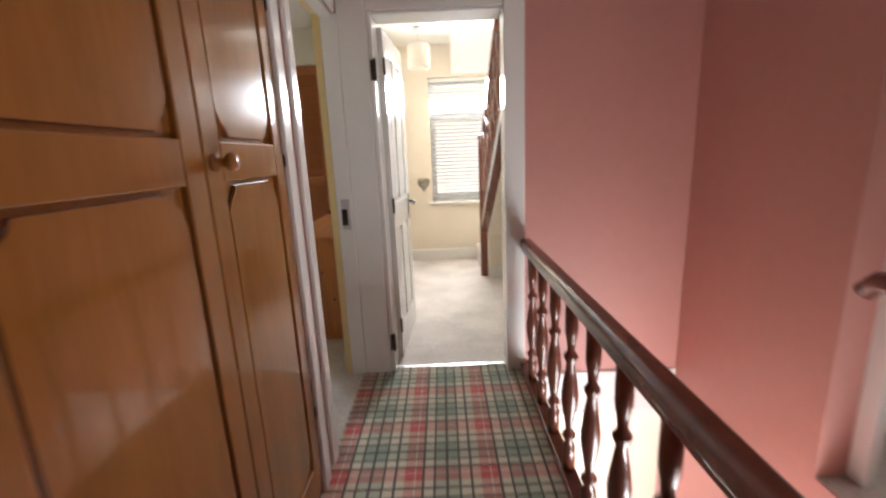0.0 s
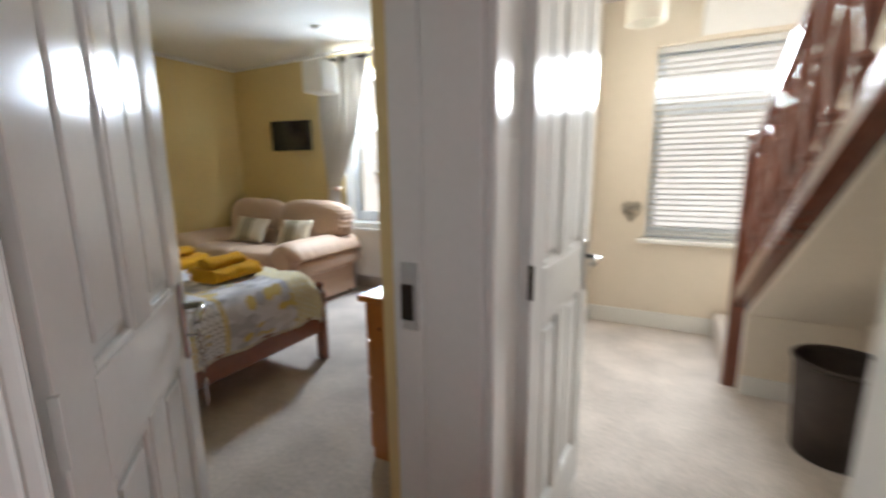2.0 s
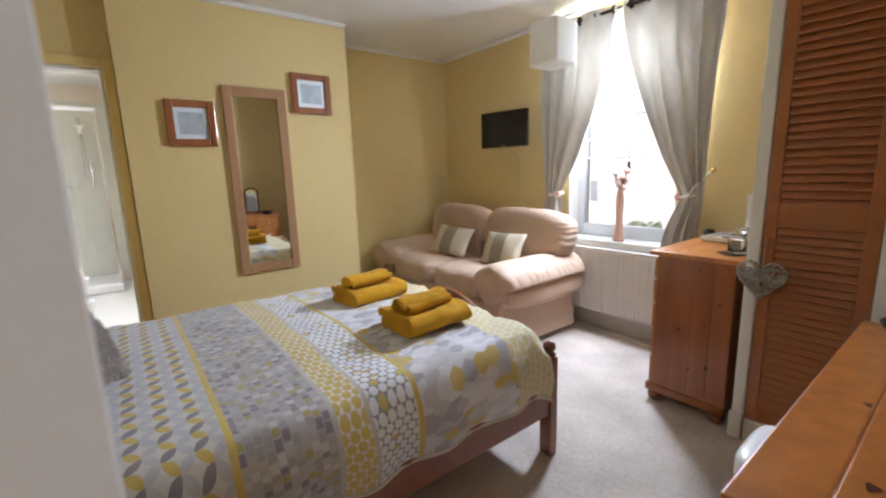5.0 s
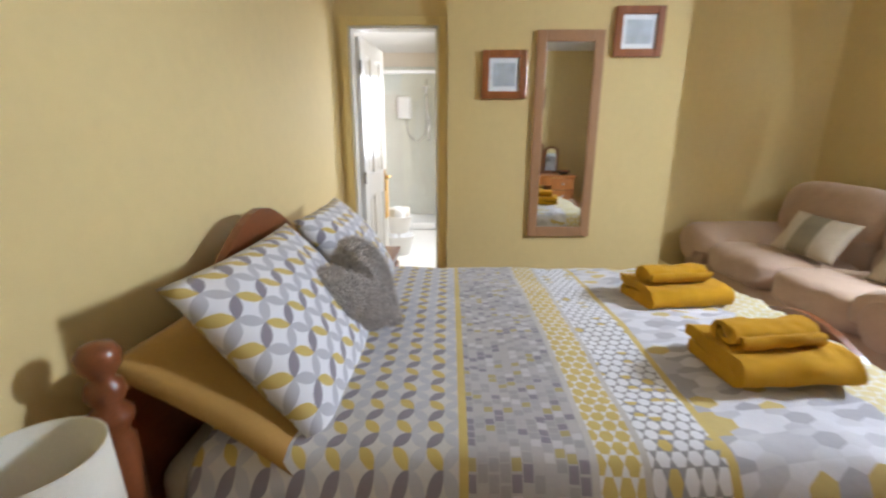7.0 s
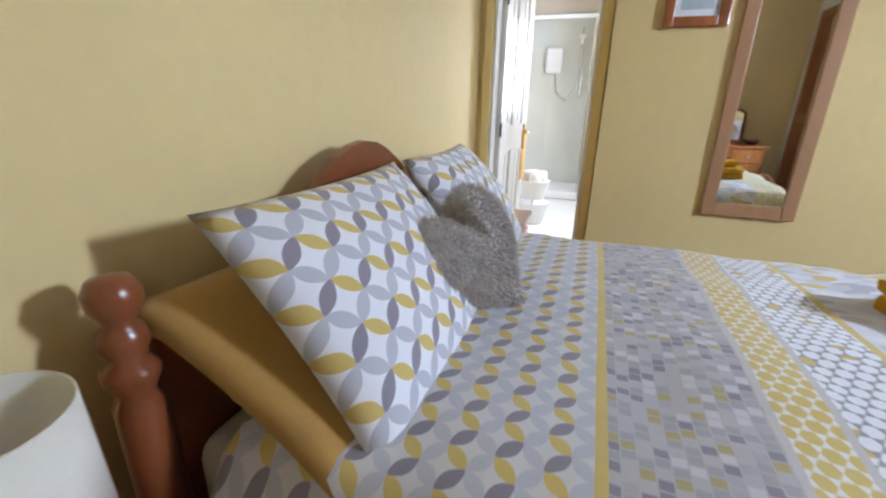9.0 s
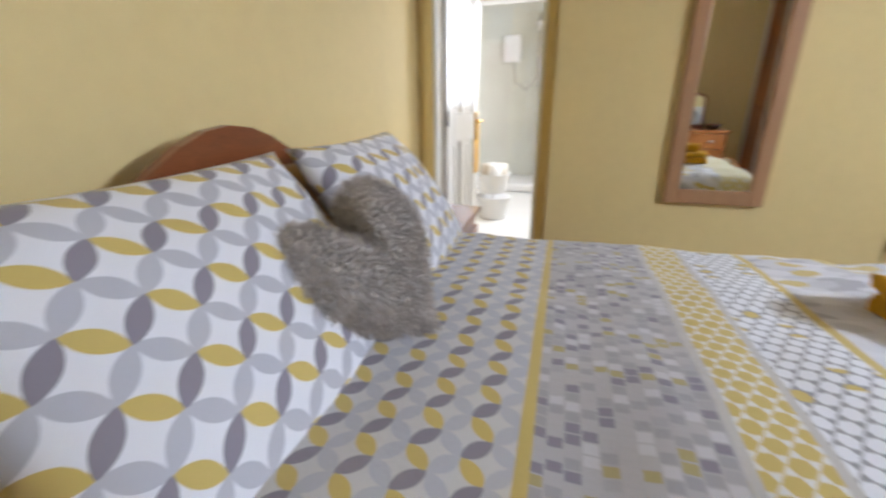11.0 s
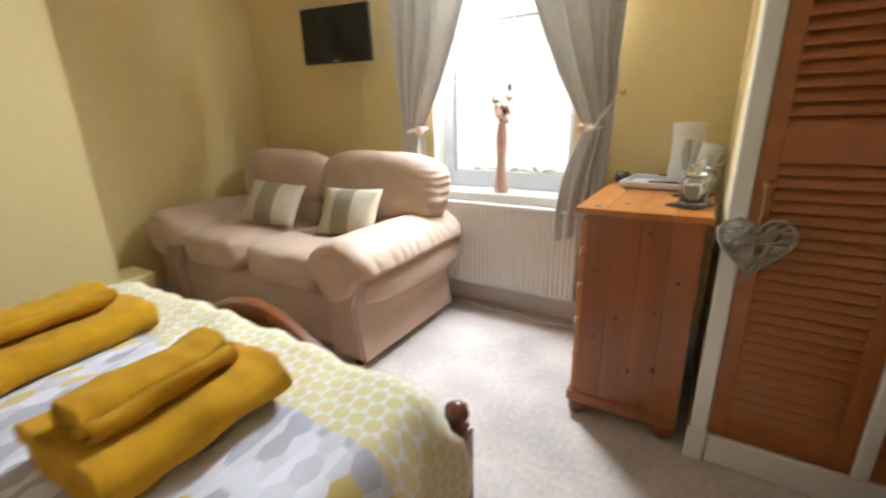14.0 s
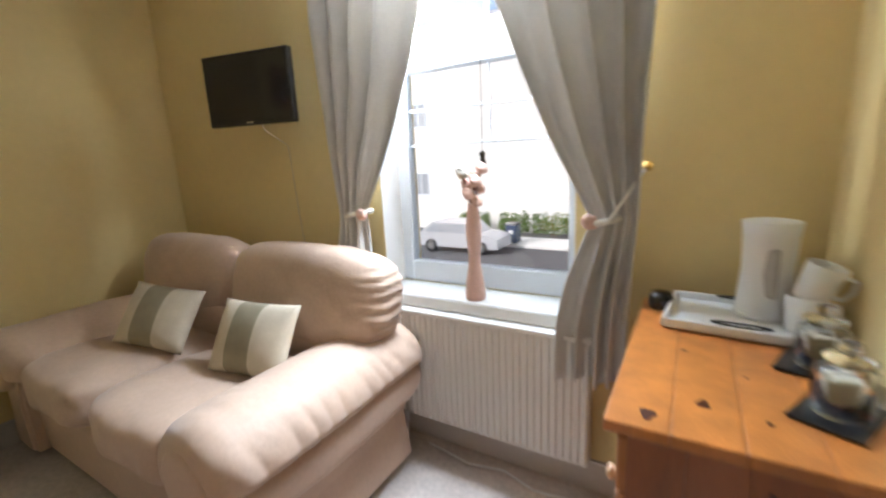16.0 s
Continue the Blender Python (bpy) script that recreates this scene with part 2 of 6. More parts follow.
def puff(bm, size, m=None, n=4.5, cuts=14, wrinkle=0.0, wscale=6.0, sag=0.0):
    """A soft upholstered block: a rounded box with gentle creases."""
    g = bmesh.ops.create_cube(bm, size=2)
    bmesh.ops.subdivide_edges(bm, edges=list({e for v in g["verts"] for e in v.link_edges}), cuts=cuts, use_grid_fill=True)
    sx, sy, sz = size[0] / 2, size[1] / 2, size[2] / 2
    for v in bm.verts:
        x, y, z = v.co
        k = (abs(x) ** n + abs(y) ** n + abs(z) ** n) ** (1 / n)
        p = Vector((x / k * sx, y / k * sy, z / k * sz))
        if sag and z > 0:
            p.z -= sag * (1 - (x / k) ** 2) * (1 - (y / k) ** 2)
        if wrinkle:
            q = p * wscale
            p += p.normalized() * wrinkle * (noise.noise(q) + 0.5 * noise.noise(q * 2.7))
        v.co = (m @ p) if m is not None else p
    return bm


def pillow(bm, w, h, t, n=18, crease=0.006):
    """A pillow in its own plane: w along x, h along y, t thick along z, with pinched corners and a UV in metres."""
    uv = bm.loops.layers.uv.new("UVMap")
    grid = {}
    for side in (1, -1):
        for i in range(n + 1):
            for j in range(n + 1):
                u, v = 2 * i / n - 1, 2 * j / n - 1
                edge = max(abs(u), abs(v))
                if side == -1 and edge > 0.999:
                    grid[side, i, j] = grid[1, i, j]
                    continue
                bulge = ((1 - abs(u) ** 2.6) * (1 - abs(v) ** 2.6)) ** 0.55
                x = u * w / 2 * (1 - 0.05 * (1 - v * v))
                y = v * h / 2 * (1 - 0.05 * (1 - u * u))
                z = side * t / 2 * bulge
                z += crease * noise.noise(Vector((x * 9, y * 9, side * 3.0))) * min(1, 3 * (1 - edge) + 0.15)
                grid[side, i, j] = bm.verts.new((x, y, z))
    for side in (1, -1):
        for i in range(n):
            for j in range(n):
                ids = [(i, j), (i + 1, j), (i + 1, j + 1), (i, j + 1)]
                if side == -1:
                    ids.reverse()
                vs = [grid[(side, *k)] for k in ids]
                f = bm.faces.new(vs)
                for lp, k in zip(f.loops, ids):
                    lp[uv].uv = (k[0] / n * w, k[1] / n * h)
    return bm


def arch_slab(bm, outline, axis, a0, a1):
    """A board of a given outline, in the plane across the axis, from a0 to a1 thick."""
    def at(p, q, a):
        return (a, p, q) if axis == "x" else (p, a, q)
    f0 = [bm.verts.new(at(p, q, a0)) for p, q in outline]
    f1 = [bm.verts.new(at(p, q, a1)) for p, q in outline]
    n = len(outline)
    bm.faces.new(f0)
    bm.faces.new(list(reversed(f1)))
    for i in range(n):
        bm.faces.new((f0[(i + 1) % n], f0[i], f1[i], f1[(i + 1) % n]))
    bmesh.ops.recalc_face_normals(bm, faces=bm.faces[:])
    return bm


# ---------------------------------------------------------------- patterned cloth


class Net:
    """Brief calls for node arithmetic."""

    def __init__(self, m):
        self.t = m.node_tree

    def put(self, sock, v):
        if isinstance(v, (int, float)):
            sock.default_value = v
        else:
            self.t.links.new(v, sock)

    def m(self, op, a, b=0.0, c=0.0):
        n = self.t.nodes.new("ShaderNodeMath")
        n.operation = op
        for s, v in zip(n.inputs, (a, b, c)):
            self.put(s, v)
        return n.outputs[0]

    def mix(self, fac, a, b):
        n = self.t.nodes.new("ShaderNodeMix")
        n.data_type = "RGBA"
        self.put(n.inputs["Factor"], fac)
        for s, v in ((n.inputs[6], a), (n.inputs[7], b)):
            if isinstance(v, tuple):
                s.default_value = (*v, 1)
            else:
                self.t.links.new(v, s)
        return n.outputs[2]

    def rnd(self, u, v):
        c = self.t.nodes.new("ShaderNodeCombineXYZ")
        self.put(c.inputs[0], u)
        self.put(c.inputs[1], v)
        w = self.t.nodes.new("ShaderNodeTexWhiteNoise")
        w.noise_dimensions = "2D"
        self.t.links.new(c.outputs[0], w.inputs["Vector"])
        return w.outputs["Value"]


CLOTH_WHITE, CLOTH_PALE, CLOTH_DARK, CLOTH_YELLOW = (0.78, 0.78, 0.82), (0.50, 0.50, 0.55), (0.27, 0.245, 0.29), (0.60, 0.46, 0.15)


def petals(nt, u, v, pitch, fat=0.22, back=CLOTH_WHITE):
    """Interlocking petals along the lines of a square lattice."""
    U, V = nt.m("DIVIDE", u, pitch), nt.m("DIVIDE", v, pitch)
    out = None
    for a, b, one, two in ((U, V, CLOTH_YELLOW, CLOTH_PALE), (V, U, CLOTH_DARK, CLOTH_PALE)):
        fr = nt.m("FRACT", a)
        wide = nt.m("MULTIPLY", nt.m("POWER", nt.m("MAXIMUM", nt.m("SINE", nt.m("MULTIPLY", fr, math.pi)), 0.0), 0.72), fat)
        row = nt.m("ROUND", b)
        off = nt.m("ABSOLUTE", nt.m("SUBTRACT", b, row))
        inside = nt.m("LESS_THAN", off, wide)
        par = nt.m("FRACT", nt.m("MULTIPLY", nt.m("ADD", nt.m("FLOOR", a), row), 0.5))
        col = nt.mix(nt.m("GREATER_THAN", par, 0.25), one, two)
        out = nt.mix(inside, back if out is None else out, col)
    return out


def hexes(nt, u, v, pitch, size, dot, back, second=None, share=0.8, tips=False, shades=()):
    """Hexagons in staggered rows; with tips they meet corner to corner and leave small triangles between."""
    s3 = math.sqrt(3)
    U, V = nt.m("DIVIDE", u, pitch), nt.m("DIVIDE", v, pitch * s3)
    out = back
    for o in (0.0, 0.5):
        a, b = nt.m("ADD", U, o), nt.m("ADD", V, o)
        du = nt.m("ABSOLUTE", nt.m("SUBTRACT", nt.m("FRACT", a), 0.5))
        dv = nt.m("ABSOLUTE", nt.m("MULTIPLY", nt.m("SUBTRACT", nt.m("FRACT", b), 0.5), s3))
        p, q = (dv, du) if tips else (du, dv)
        d = nt.m("MAXIMUM", p, nt.m("ADD", nt.m("MULTIPLY", p, 0.5), nt.m("MULTIPLY", q, 0.866)))
        col = dot
        if second is not None:
            r = nt.rnd(nt.m("FLOOR", a), nt.m("FLOOR", nt.m("ADD", b, o * 37.0)))
            for k, shade in enumerate(shades):
                col = nt.mix(nt.m("GREATER_THAN", r, share * (k + 1) / (len(shades) + 1)), col, shade)
            col = nt.mix(nt.m("GREATER_THAN", r, share), col, second)
        out = nt.mix(nt.m("LESS_THAN", d, size), out, col)
    return out


def cloth_base(name, rough=0.85):
    m = bpy.data.materials.new(name)
    m.use_nodes = True
    b = m.node_tree.nodes["Principled BSDF"]
    b.inputs["Roughness"].default_value, b.inputs["Sheen Weight"].default_value = rough, 0.25
    b.inputs["Specular IOR Level"].default_value = 0.2
    n = m.node_tree.nodes.new("ShaderNodeTexNoise")
    n.inputs["Scale"].default_value, n.inputs["Detail"].default_value = 26, 6
    bp = m.node_tree.nodes.new("ShaderNodeBump")
    bp.inputs["Strength"].default_value, bp.inputs["Distance"].default_value = 0.35, 0.006
    tc = m.node_tree.nodes.new("ShaderNodeTexCoord")
    m.node_tree.links.new(tc.outputs["Object"], n.inputs["Vector"])
    m.node_tree.links.new(n.outputs["Fac"], bp.inputs["Height"])
    m.node_tree.links.new(bp.outputs["Normal"], b.inputs["Normal"])
    sep = m.node_tree.nodes.new("ShaderNodeSeparateXYZ")
    m.node_tree.links.new(tc.outputs["UV"], sep.inputs[0])
    return m, Net(m), sep.outputs[0], sep.outputs[1], b.inputs["Base Color"]


def petal_cloth(name, pitch):
    m, nt, u, v, out = cloth_base(name)
    m.node_tree.links.new(petals(nt, nt.m("MULTIPLY", nt.m("ADD", u, v), 0.7071), nt.m("MULTIPLY", nt.m("SUBTRACT", v, u), 0.7071), pitch), out)
    return m


def duvet_cloth():
    """Bands across the bed; v runs from the head to the foot in metres."""
    m, nt, u, v, out = cloth_base("patterned_duvet_cotton")
    leaf = petals(nt, nt.m("MULTIPLY", nt.m("ADD", u, v), 0.7071), nt.m("MULTIPLY", nt.m("SUBTRACT", v, u), 0.7071), 0.052, 0.25, (0.62, 0.60, 0.60))
    # small blocks laid like bricks
    row = nt.m("FLOOR", nt.m("DIVIDE", v, 0.024))
    cu = nt.m("ADD", nt.m("DIVIDE", u, 0.021), nt.m("MULTIPLY", row, 0.5))
    r = nt.rnd(nt.m("FLOOR", cu), row)
    blk = (0.47, 0.45, 0.46)
    for at, col in ((0.30, (0.58, 0.56, 0.58)), (0.44, (0.38, 0.36, 0.38)), (0.70, (0.43, 0.36, 0.17)), (0.80, (0.42, 0.40, 0.42)), (0.875, CLOTH_DARK)):
        blk = nt.mix(nt.m("GREATER_THAN", r, at), blk, col)
    inside = nt.m("MULTIPLY", nt.m("LESS_THAN", nt.m("FRACT", cu), 0.86), nt.m("LESS_THAN", nt.m("FRACT", nt.m("DIVIDE", v, 0.024)), 0.88))
    blocks = nt.mix(inside, (0.46, 0.44, 0.45), blk)
    yhex = hexes(nt, v, u, 0.036, 0.425, CLOTH_YELLOW, (0.74, 0.72, 0.70), tips=True)
    whex = hexes(nt, v, u, 0.034, 0.415, CLOTH_WHITE, (0.33, 0.32, 0.34), CLOTH_YELLOW, 0.92, tips=True)
    # soft hexagons towards the foot
    au, av = nt.m("ADD", u, nt.m("MULTIPLY", v, 0.12)), nt.m("MULTIPLY", v, 0.72)
    big = hexes(nt, av, au, 0.047, 0.505, (0.70, 0.69, 0.73), (0.62, 0.61, 0.65), (0.58, 0.45, 0.16), 0.90, shades=((0.54, 0.53, 0.57), (0.66, 0.65, 0.69), (0.42, 0.41, 0.45), (0.60, 0.59, 0.62)))
    foot = hexes(nt, u, v, 0.040, 0.42, (0.64, 0.55, 0.28), (0.70, 0.69, 0.66), tips=True)
    cur = leaf
    for at, nxt in ((0.585, CLOTH_YELLOW), (0.605, blocks), (0.865, (0.55, 0.52, 0.5)), (0.880, yhex), (0.975, (0.55, 0.52, 0.5)), (0.990, whex), (1.150, CLOTH_YELLOW), (1.170, big), (1.62, foot)):
        cur = nt.mix(nt.m("GREATER_THAN", v, at), cur, nxt)
    m.node_tree.links.new(cur, out)
    return m


DUVET = duvet_cloth()
PETAL = petal_cloth("petal_print_cotton", 0.066)
MUSTARD = mat("mustard_towelling", (0.62, 0.32, 0.012), 0.95, vary=0.15, scale=20, bump=0.9, bscale=350, sheen=0.08, spec=0.1)
MUSTARD_PLAIN = mat("mustard_cotton", (0.42, 0.24, 0.055), 0.8, vary=0.08, scale=8, bump=0.3, bscale=80, sheen=0.2)
FUR = mat("grey_beige_fur", (0.58, 0.52, 0.47), 0.95, vary=0.4, scale=30, bump=1.0, bscale=160, sheen=0.6)
SHEET = mat("white_mattress_cloth", (0.62, 0.56, 0.46), 0.9, vary=0.06, scale=10, bump=0.2, bscale=100)
SHADE = mat("cream_lamp_shade", (0.80, 0.76, 0.66), 0.9, vary=0.03, scale=10, bump=0.2, bscale=300)
PAPER = mat("white_paper_shade", (0.82, 0.79, 0.72), 0.9, vary=0.04, scale=10)
LOUVRE = mat("varnished_louvre_pine", (0.37, 0.12, 0.032), 0.30, vary=0.2, scale=3, stretch=(0.6, 4, 4), coat=0.3)
PLASTIC = mat("white_plastic", (0.78, 0.78, 0.76), 0.35, vary=0.03)
OLIVE = mat("striped_cushion_weave", (0.27, 0.23, 0.15), 0.9, vary=0.1, scale=20, bump=0.3, bscale=300)
TAUPE = mat("cream_cushion_weave", (0.54, 0.46, 0.34), 0.9, vary=0.1, scale=20, bump=0.3, bscale=300)
WICKER = mat("grey_wicker", (0.42, 0.38, 0.31), 0.85, vary=0.5, scale=30, bump=0.4, bscale=200)
VASEWOOD = mat("blush_ceramic", (0.66, 0.43, 0.34), 0.5, vary=0.12, scale=8)
RADIATOR = mat("white_radiator_enamel", (0.78, 0.75, 0.70), 0.35, vary=0.03)
UPVC = mat("white_window_plastic", (0.72, 0.76, 0.80), 0.3, vary=0.02)
SKIRT = mat("aged_white_gloss", (0.62, 0.58, 0.54), 0.35, vary=0.06, scale=4)
BRONZE = mat("dark_bronze", (0.05, 0.04, 0.03), 0.35, metal=0.8)
GOLD = mat("brass", (0.75, 0.50, 0.18), 0.25, metal=1.0)
TOWELGOLD = mat("golden_towel", (0.75, 0.42, 0.03), 0.95, vary=0.1, scale=20, bump=0.6, bscale=300, sheen=0.4)
YELLOW_GLOSS = mat("yellow_gloss_trim_paint", (0.78, 0.61, 0.26), 0.3, vary=0.05, scale=3)
# Darker and redder than honey_pine; for chest sides, plinth and picture frames.
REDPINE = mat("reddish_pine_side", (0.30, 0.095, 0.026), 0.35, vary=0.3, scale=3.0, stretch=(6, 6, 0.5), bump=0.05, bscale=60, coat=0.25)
KNOT = mat("dark_pine_knot", (0.07, 0.018, 0.006), 0.4, vary=0.3, scale=40)
KNOB = mat("pale_turned_pine", (0.62, 0.40, 0.24), 0.35, vary=0.1)


def glass_material(name, color=(1, 1, 1), rough=0.0):
    m = bpy.data.materials.new(name)
    m.use_nodes = True
    b = m.node_tree.nodes["Principled BSDF"]
    b.inputs["Base Color"].default_value = (*color, 1)
    b.inputs["Transmission Weight"].default_value, b.inputs["Roughness"].default_value, b.inputs["IOR"].default_value = 1.0, rough, 1.45
    return m


GLASS = glass_material("clear_glass")
mirror_mat = bpy.data.materials.new("silvered_mirror")
mirror_mat.use_nodes = True
mb = mirror_mat.node_tree.nodes["Principled BSDF"]
mb.inputs["Metallic"].default_value, mb.inputs["Roughness"].default_value = 1.0, 0.02
mb.inputs["Base Color"].default_value = (0.82, 0.84, 0.82, 1)


def pane(name, parent, x0, y0, z0, x1, y1, z1, label="clear glass pane"):
    o = box_part(name, GLASS, parent, x0, y0, z0, x1, y1, z1, 0.0, label)
    o.visible_shadow = False
    return o


def tartan():
    """Red, green and cream tartan wool in woven lines."""
    m = bpy.data.materials.new("tartan_wool_carpet")
    m.use_nodes = True
    nt = Net(m)
    b = m.node_tree.nodes["Principled BSDF"]
    b.inputs["Roughness"].default_value, b.inputs["Sheen Weight"].default_value, b.inputs["Specular IOR Level"].default_value = 0.95, 0.3, 0.1
    tc = m.node_tree.nodes.new("ShaderNodeTexCoord")
    sep = m.node_tree.nodes.new("ShaderNodeSeparateXYZ")
    m.node_tree.links.new(tc.outputs["Object"], sep.inputs[0])
    cols, darks = [], []
    for s, shift in ((sep.outputs[0], 0.42), (sep.outputs[1], 0.06)):
        f = nt.m("FRACT", nt.m("ADD", nt.m("DIVIDE", s, 0.31), shift))
        c = None
        cream, green, red, black, white = (0.56, 0.50, 0.37), (0.19, 0.26, 0.19), (0.50, 0.05, 0.05), (0.012, 0.014, 0.016), (0.7, 0.64, 0.54)
        c = nt.mix(nt.m("GREATER_THAN", f, 0.0), cream, red)
        for at, col in ((0.07, white), (0.085, red), (0.17, black), (0.205, cream), (0.32, black), (0.35, green), (0.48, black), (0.52, green), (0.65, black), (0.68, cream), (0.80, black), (0.835, cream), (0.94, red)):
            c = nt.mix(nt.m("GREATER_THAN", f, at), c, col)
        cols.append(c)
        dark = None
        for a, b_ in ((0.17, 0.205), (0.32, 0.35), (0.48, 0.52), (0.65, 0.68), (0.80, 0.835)):
            hit = nt.m("MULTIPLY", nt.m("GREATER_THAN", f, a), nt.m("LESS_THAN", f, b_))
            dark = hit if dark is None else nt.m("MAXIMUM", dark, hit)
        darks.append(dark)
    base = nt.mix(0.5, cols[0], cols[1])
    base = nt.mix(nt.m("MULTIPLY", nt.m("MAXIMUM", darks[0], darks[1]), 0.84), base, (0.012, 0.014, 0.016))
    n = m.node_tree.nodes.new("ShaderNodeTexNoise")
    n.inputs["Scale"].default_value = 380
    m.node_tree.links.new(tc.outputs["Object"], n.inputs["Vector"])
    fade = nt.mix(nt.m("MULTIPLY", n.outputs["Fac"], 0.25), base, (0.40, 0.33, 0.25))
    m.node_tree.links.new(fade, b.inputs["Base Color"])
    bp = m.node_tree.nodes.new("ShaderNodeBump")
    bp.inputs["Strength"].default_value, bp.inputs["Distance"].default_value = 0.8, 0.004
    m.node_tree.links.new(n.outputs["Fac"], bp.inputs["Height"])
    m.node_tree.links.new(bp.outputs["Normal"], b.inputs["Normal"])
    return m


TARTAN = tartan()
# ---------------------------------------------------------------- trim and doors
def trim(name, label, boxes, material=WHITE, bevel=0.006):
    """Door casing and skirting: boards laid end to end."""
    root = thing(name, label, "trim", kind="structure")
    for c in boxes:
        box_part("board", material, root, *c, bevel)
    return root


# bedroom doorway, seen from the landing and from the room
trim("door_casing_bedroom", "white gloss casing of the bedroom doorway", [
    (-0.47, 1.935, 0, -0.452, 2.0, 2.06), (-0.47, 2.0, 2.0, -0.452, 2.709, 2.06),
    (-0.575, 2.0, 0, -0.47, 2.022, 2.0), (-0.537, 2.711, 0, -0.4505, 2.735, 2.0), (-0.535, 2.022, 1.978, -0.47, 2.713, 2.0),
    (-0.535, 2.022, 0, -0.505, 2.034, 1.978)])
trim("door_casing_cupboard", "white gloss casing of the landing cupboard", [
    (-0.47, 1.80, 0, -0.450, 1.87, 2.06), (-0.47, 0.68, 0, -0.450, 0.75, 2.06), (-0.47, 0.75, 1.99, -0.450, 1.80, 2.06)])
trim("door_casing_end", "white gloss casing of the white room doorway", [
    (-0.45, 2.71, 0, -0.30, 2.75, 2.10), (0.395, 2.69, 0, 0.503, 2.75, 2.10), (-0.30, 2.71, 2.0, 0.395, 2.75, 2.10),
    (-0.30, 2.72, 0, -0.275, 2.90, 2.0), (0.405, 2.75, 0, 0.424, 2.90, 2.0), (-0.275, 2.72, 1.985, 0.395, 2.90, 2.0)])
trim("door_casing_bath", "yellow painted casing of the bathroom doorway", [
    (-4.35, 1.875, 0, -4.325, 1.93, 2.055), (-4.35, 2.54, 0, -4.325, 2.595, 2.055), (-4.35, 1.93, 2.0, -4.325, 2.54, 2.055)], YELLOW_GLOSS)
trim("door_lining_bath", "white gloss lining of the bathroom doorway", [
    (-4.45, 1.93, 0, -4.345, 1.95, 2.0), (-4.45, 2.52, 0, -4.345, 2.54, 2.0), (-4.45, 1.95, 1.98, -4.345, 2.52, 2.0)])
trim("baseboard_bedroom", "aged white skirting boards of the bedroom", [
    (-4.72, 5.53, 0, -1.50, 5.55, 0.13), (-4.72, 4.15, 0, -4.70, 5.53, 0.13), (-4.24, 2.60, 0, -4.222, 4.15, 0.13), (-4.32, 1.84, 0, -0.62, 1.858, 0.13), (-0.593, 2.75, 0, -0.575, 4.70, 0.13)], SKIRT)
trim("baseboard_white_room", "white skirting boards of the white room", [(-0.47, 5.53, 0, 0.44, 5.55, 0.13), (-0.47, 2.90, 0, -0.452, 5.53, 0.13)])
trim("picture_rail_cove", "narrow white cove round the bedroom ceiling", [
    (-4.72, 5.515, 2.465, -1.50, 5.55, 2.5), (-4.72, 4.15, 2.465, -4.685, 5.515, 2.5), (-4.24, 2.60, 2.465, -4.205, 4.15, 2.5)], CEIL, 0.012)
structure("carpet_threshold", bx(bmesh.new(), -0.577, 2.022, 0.0, -0.469, 2.713, 0.006), CARPET, "beige carpet in the bedroom doorway", "carpet")
# Invented window frame, put round the stair fill light.
sw = thing("window_stair_added", "white framed made-up stair window round the fill light", "window", kind="structure")
for c in ((1.46, 0.3, -1.45, 1.52, 0.36, -0.35), (1.46, 1.34, -1.45, 1.52, 1.40, -0.35), (1.46, 0.36, -1.45, 1.52, 1.34, -1.39), (1.46, 0.36, -0.41, 1.52, 1.34, -0.35)):
    box_part("window_frame", WHITE, sw, *c, 0.004)
trim("stair_bulkhead", "white painted board at the foot of the pink end wall", [(0.55, 2.735, -0.34, 1.438, 2.75, -0.06)])
trim("landing_edge", "white painted nosing board at the edge of the landing", [(0.52, -1.5, -0.2, 0.54, 2.735, 0.02)], SKIRT)


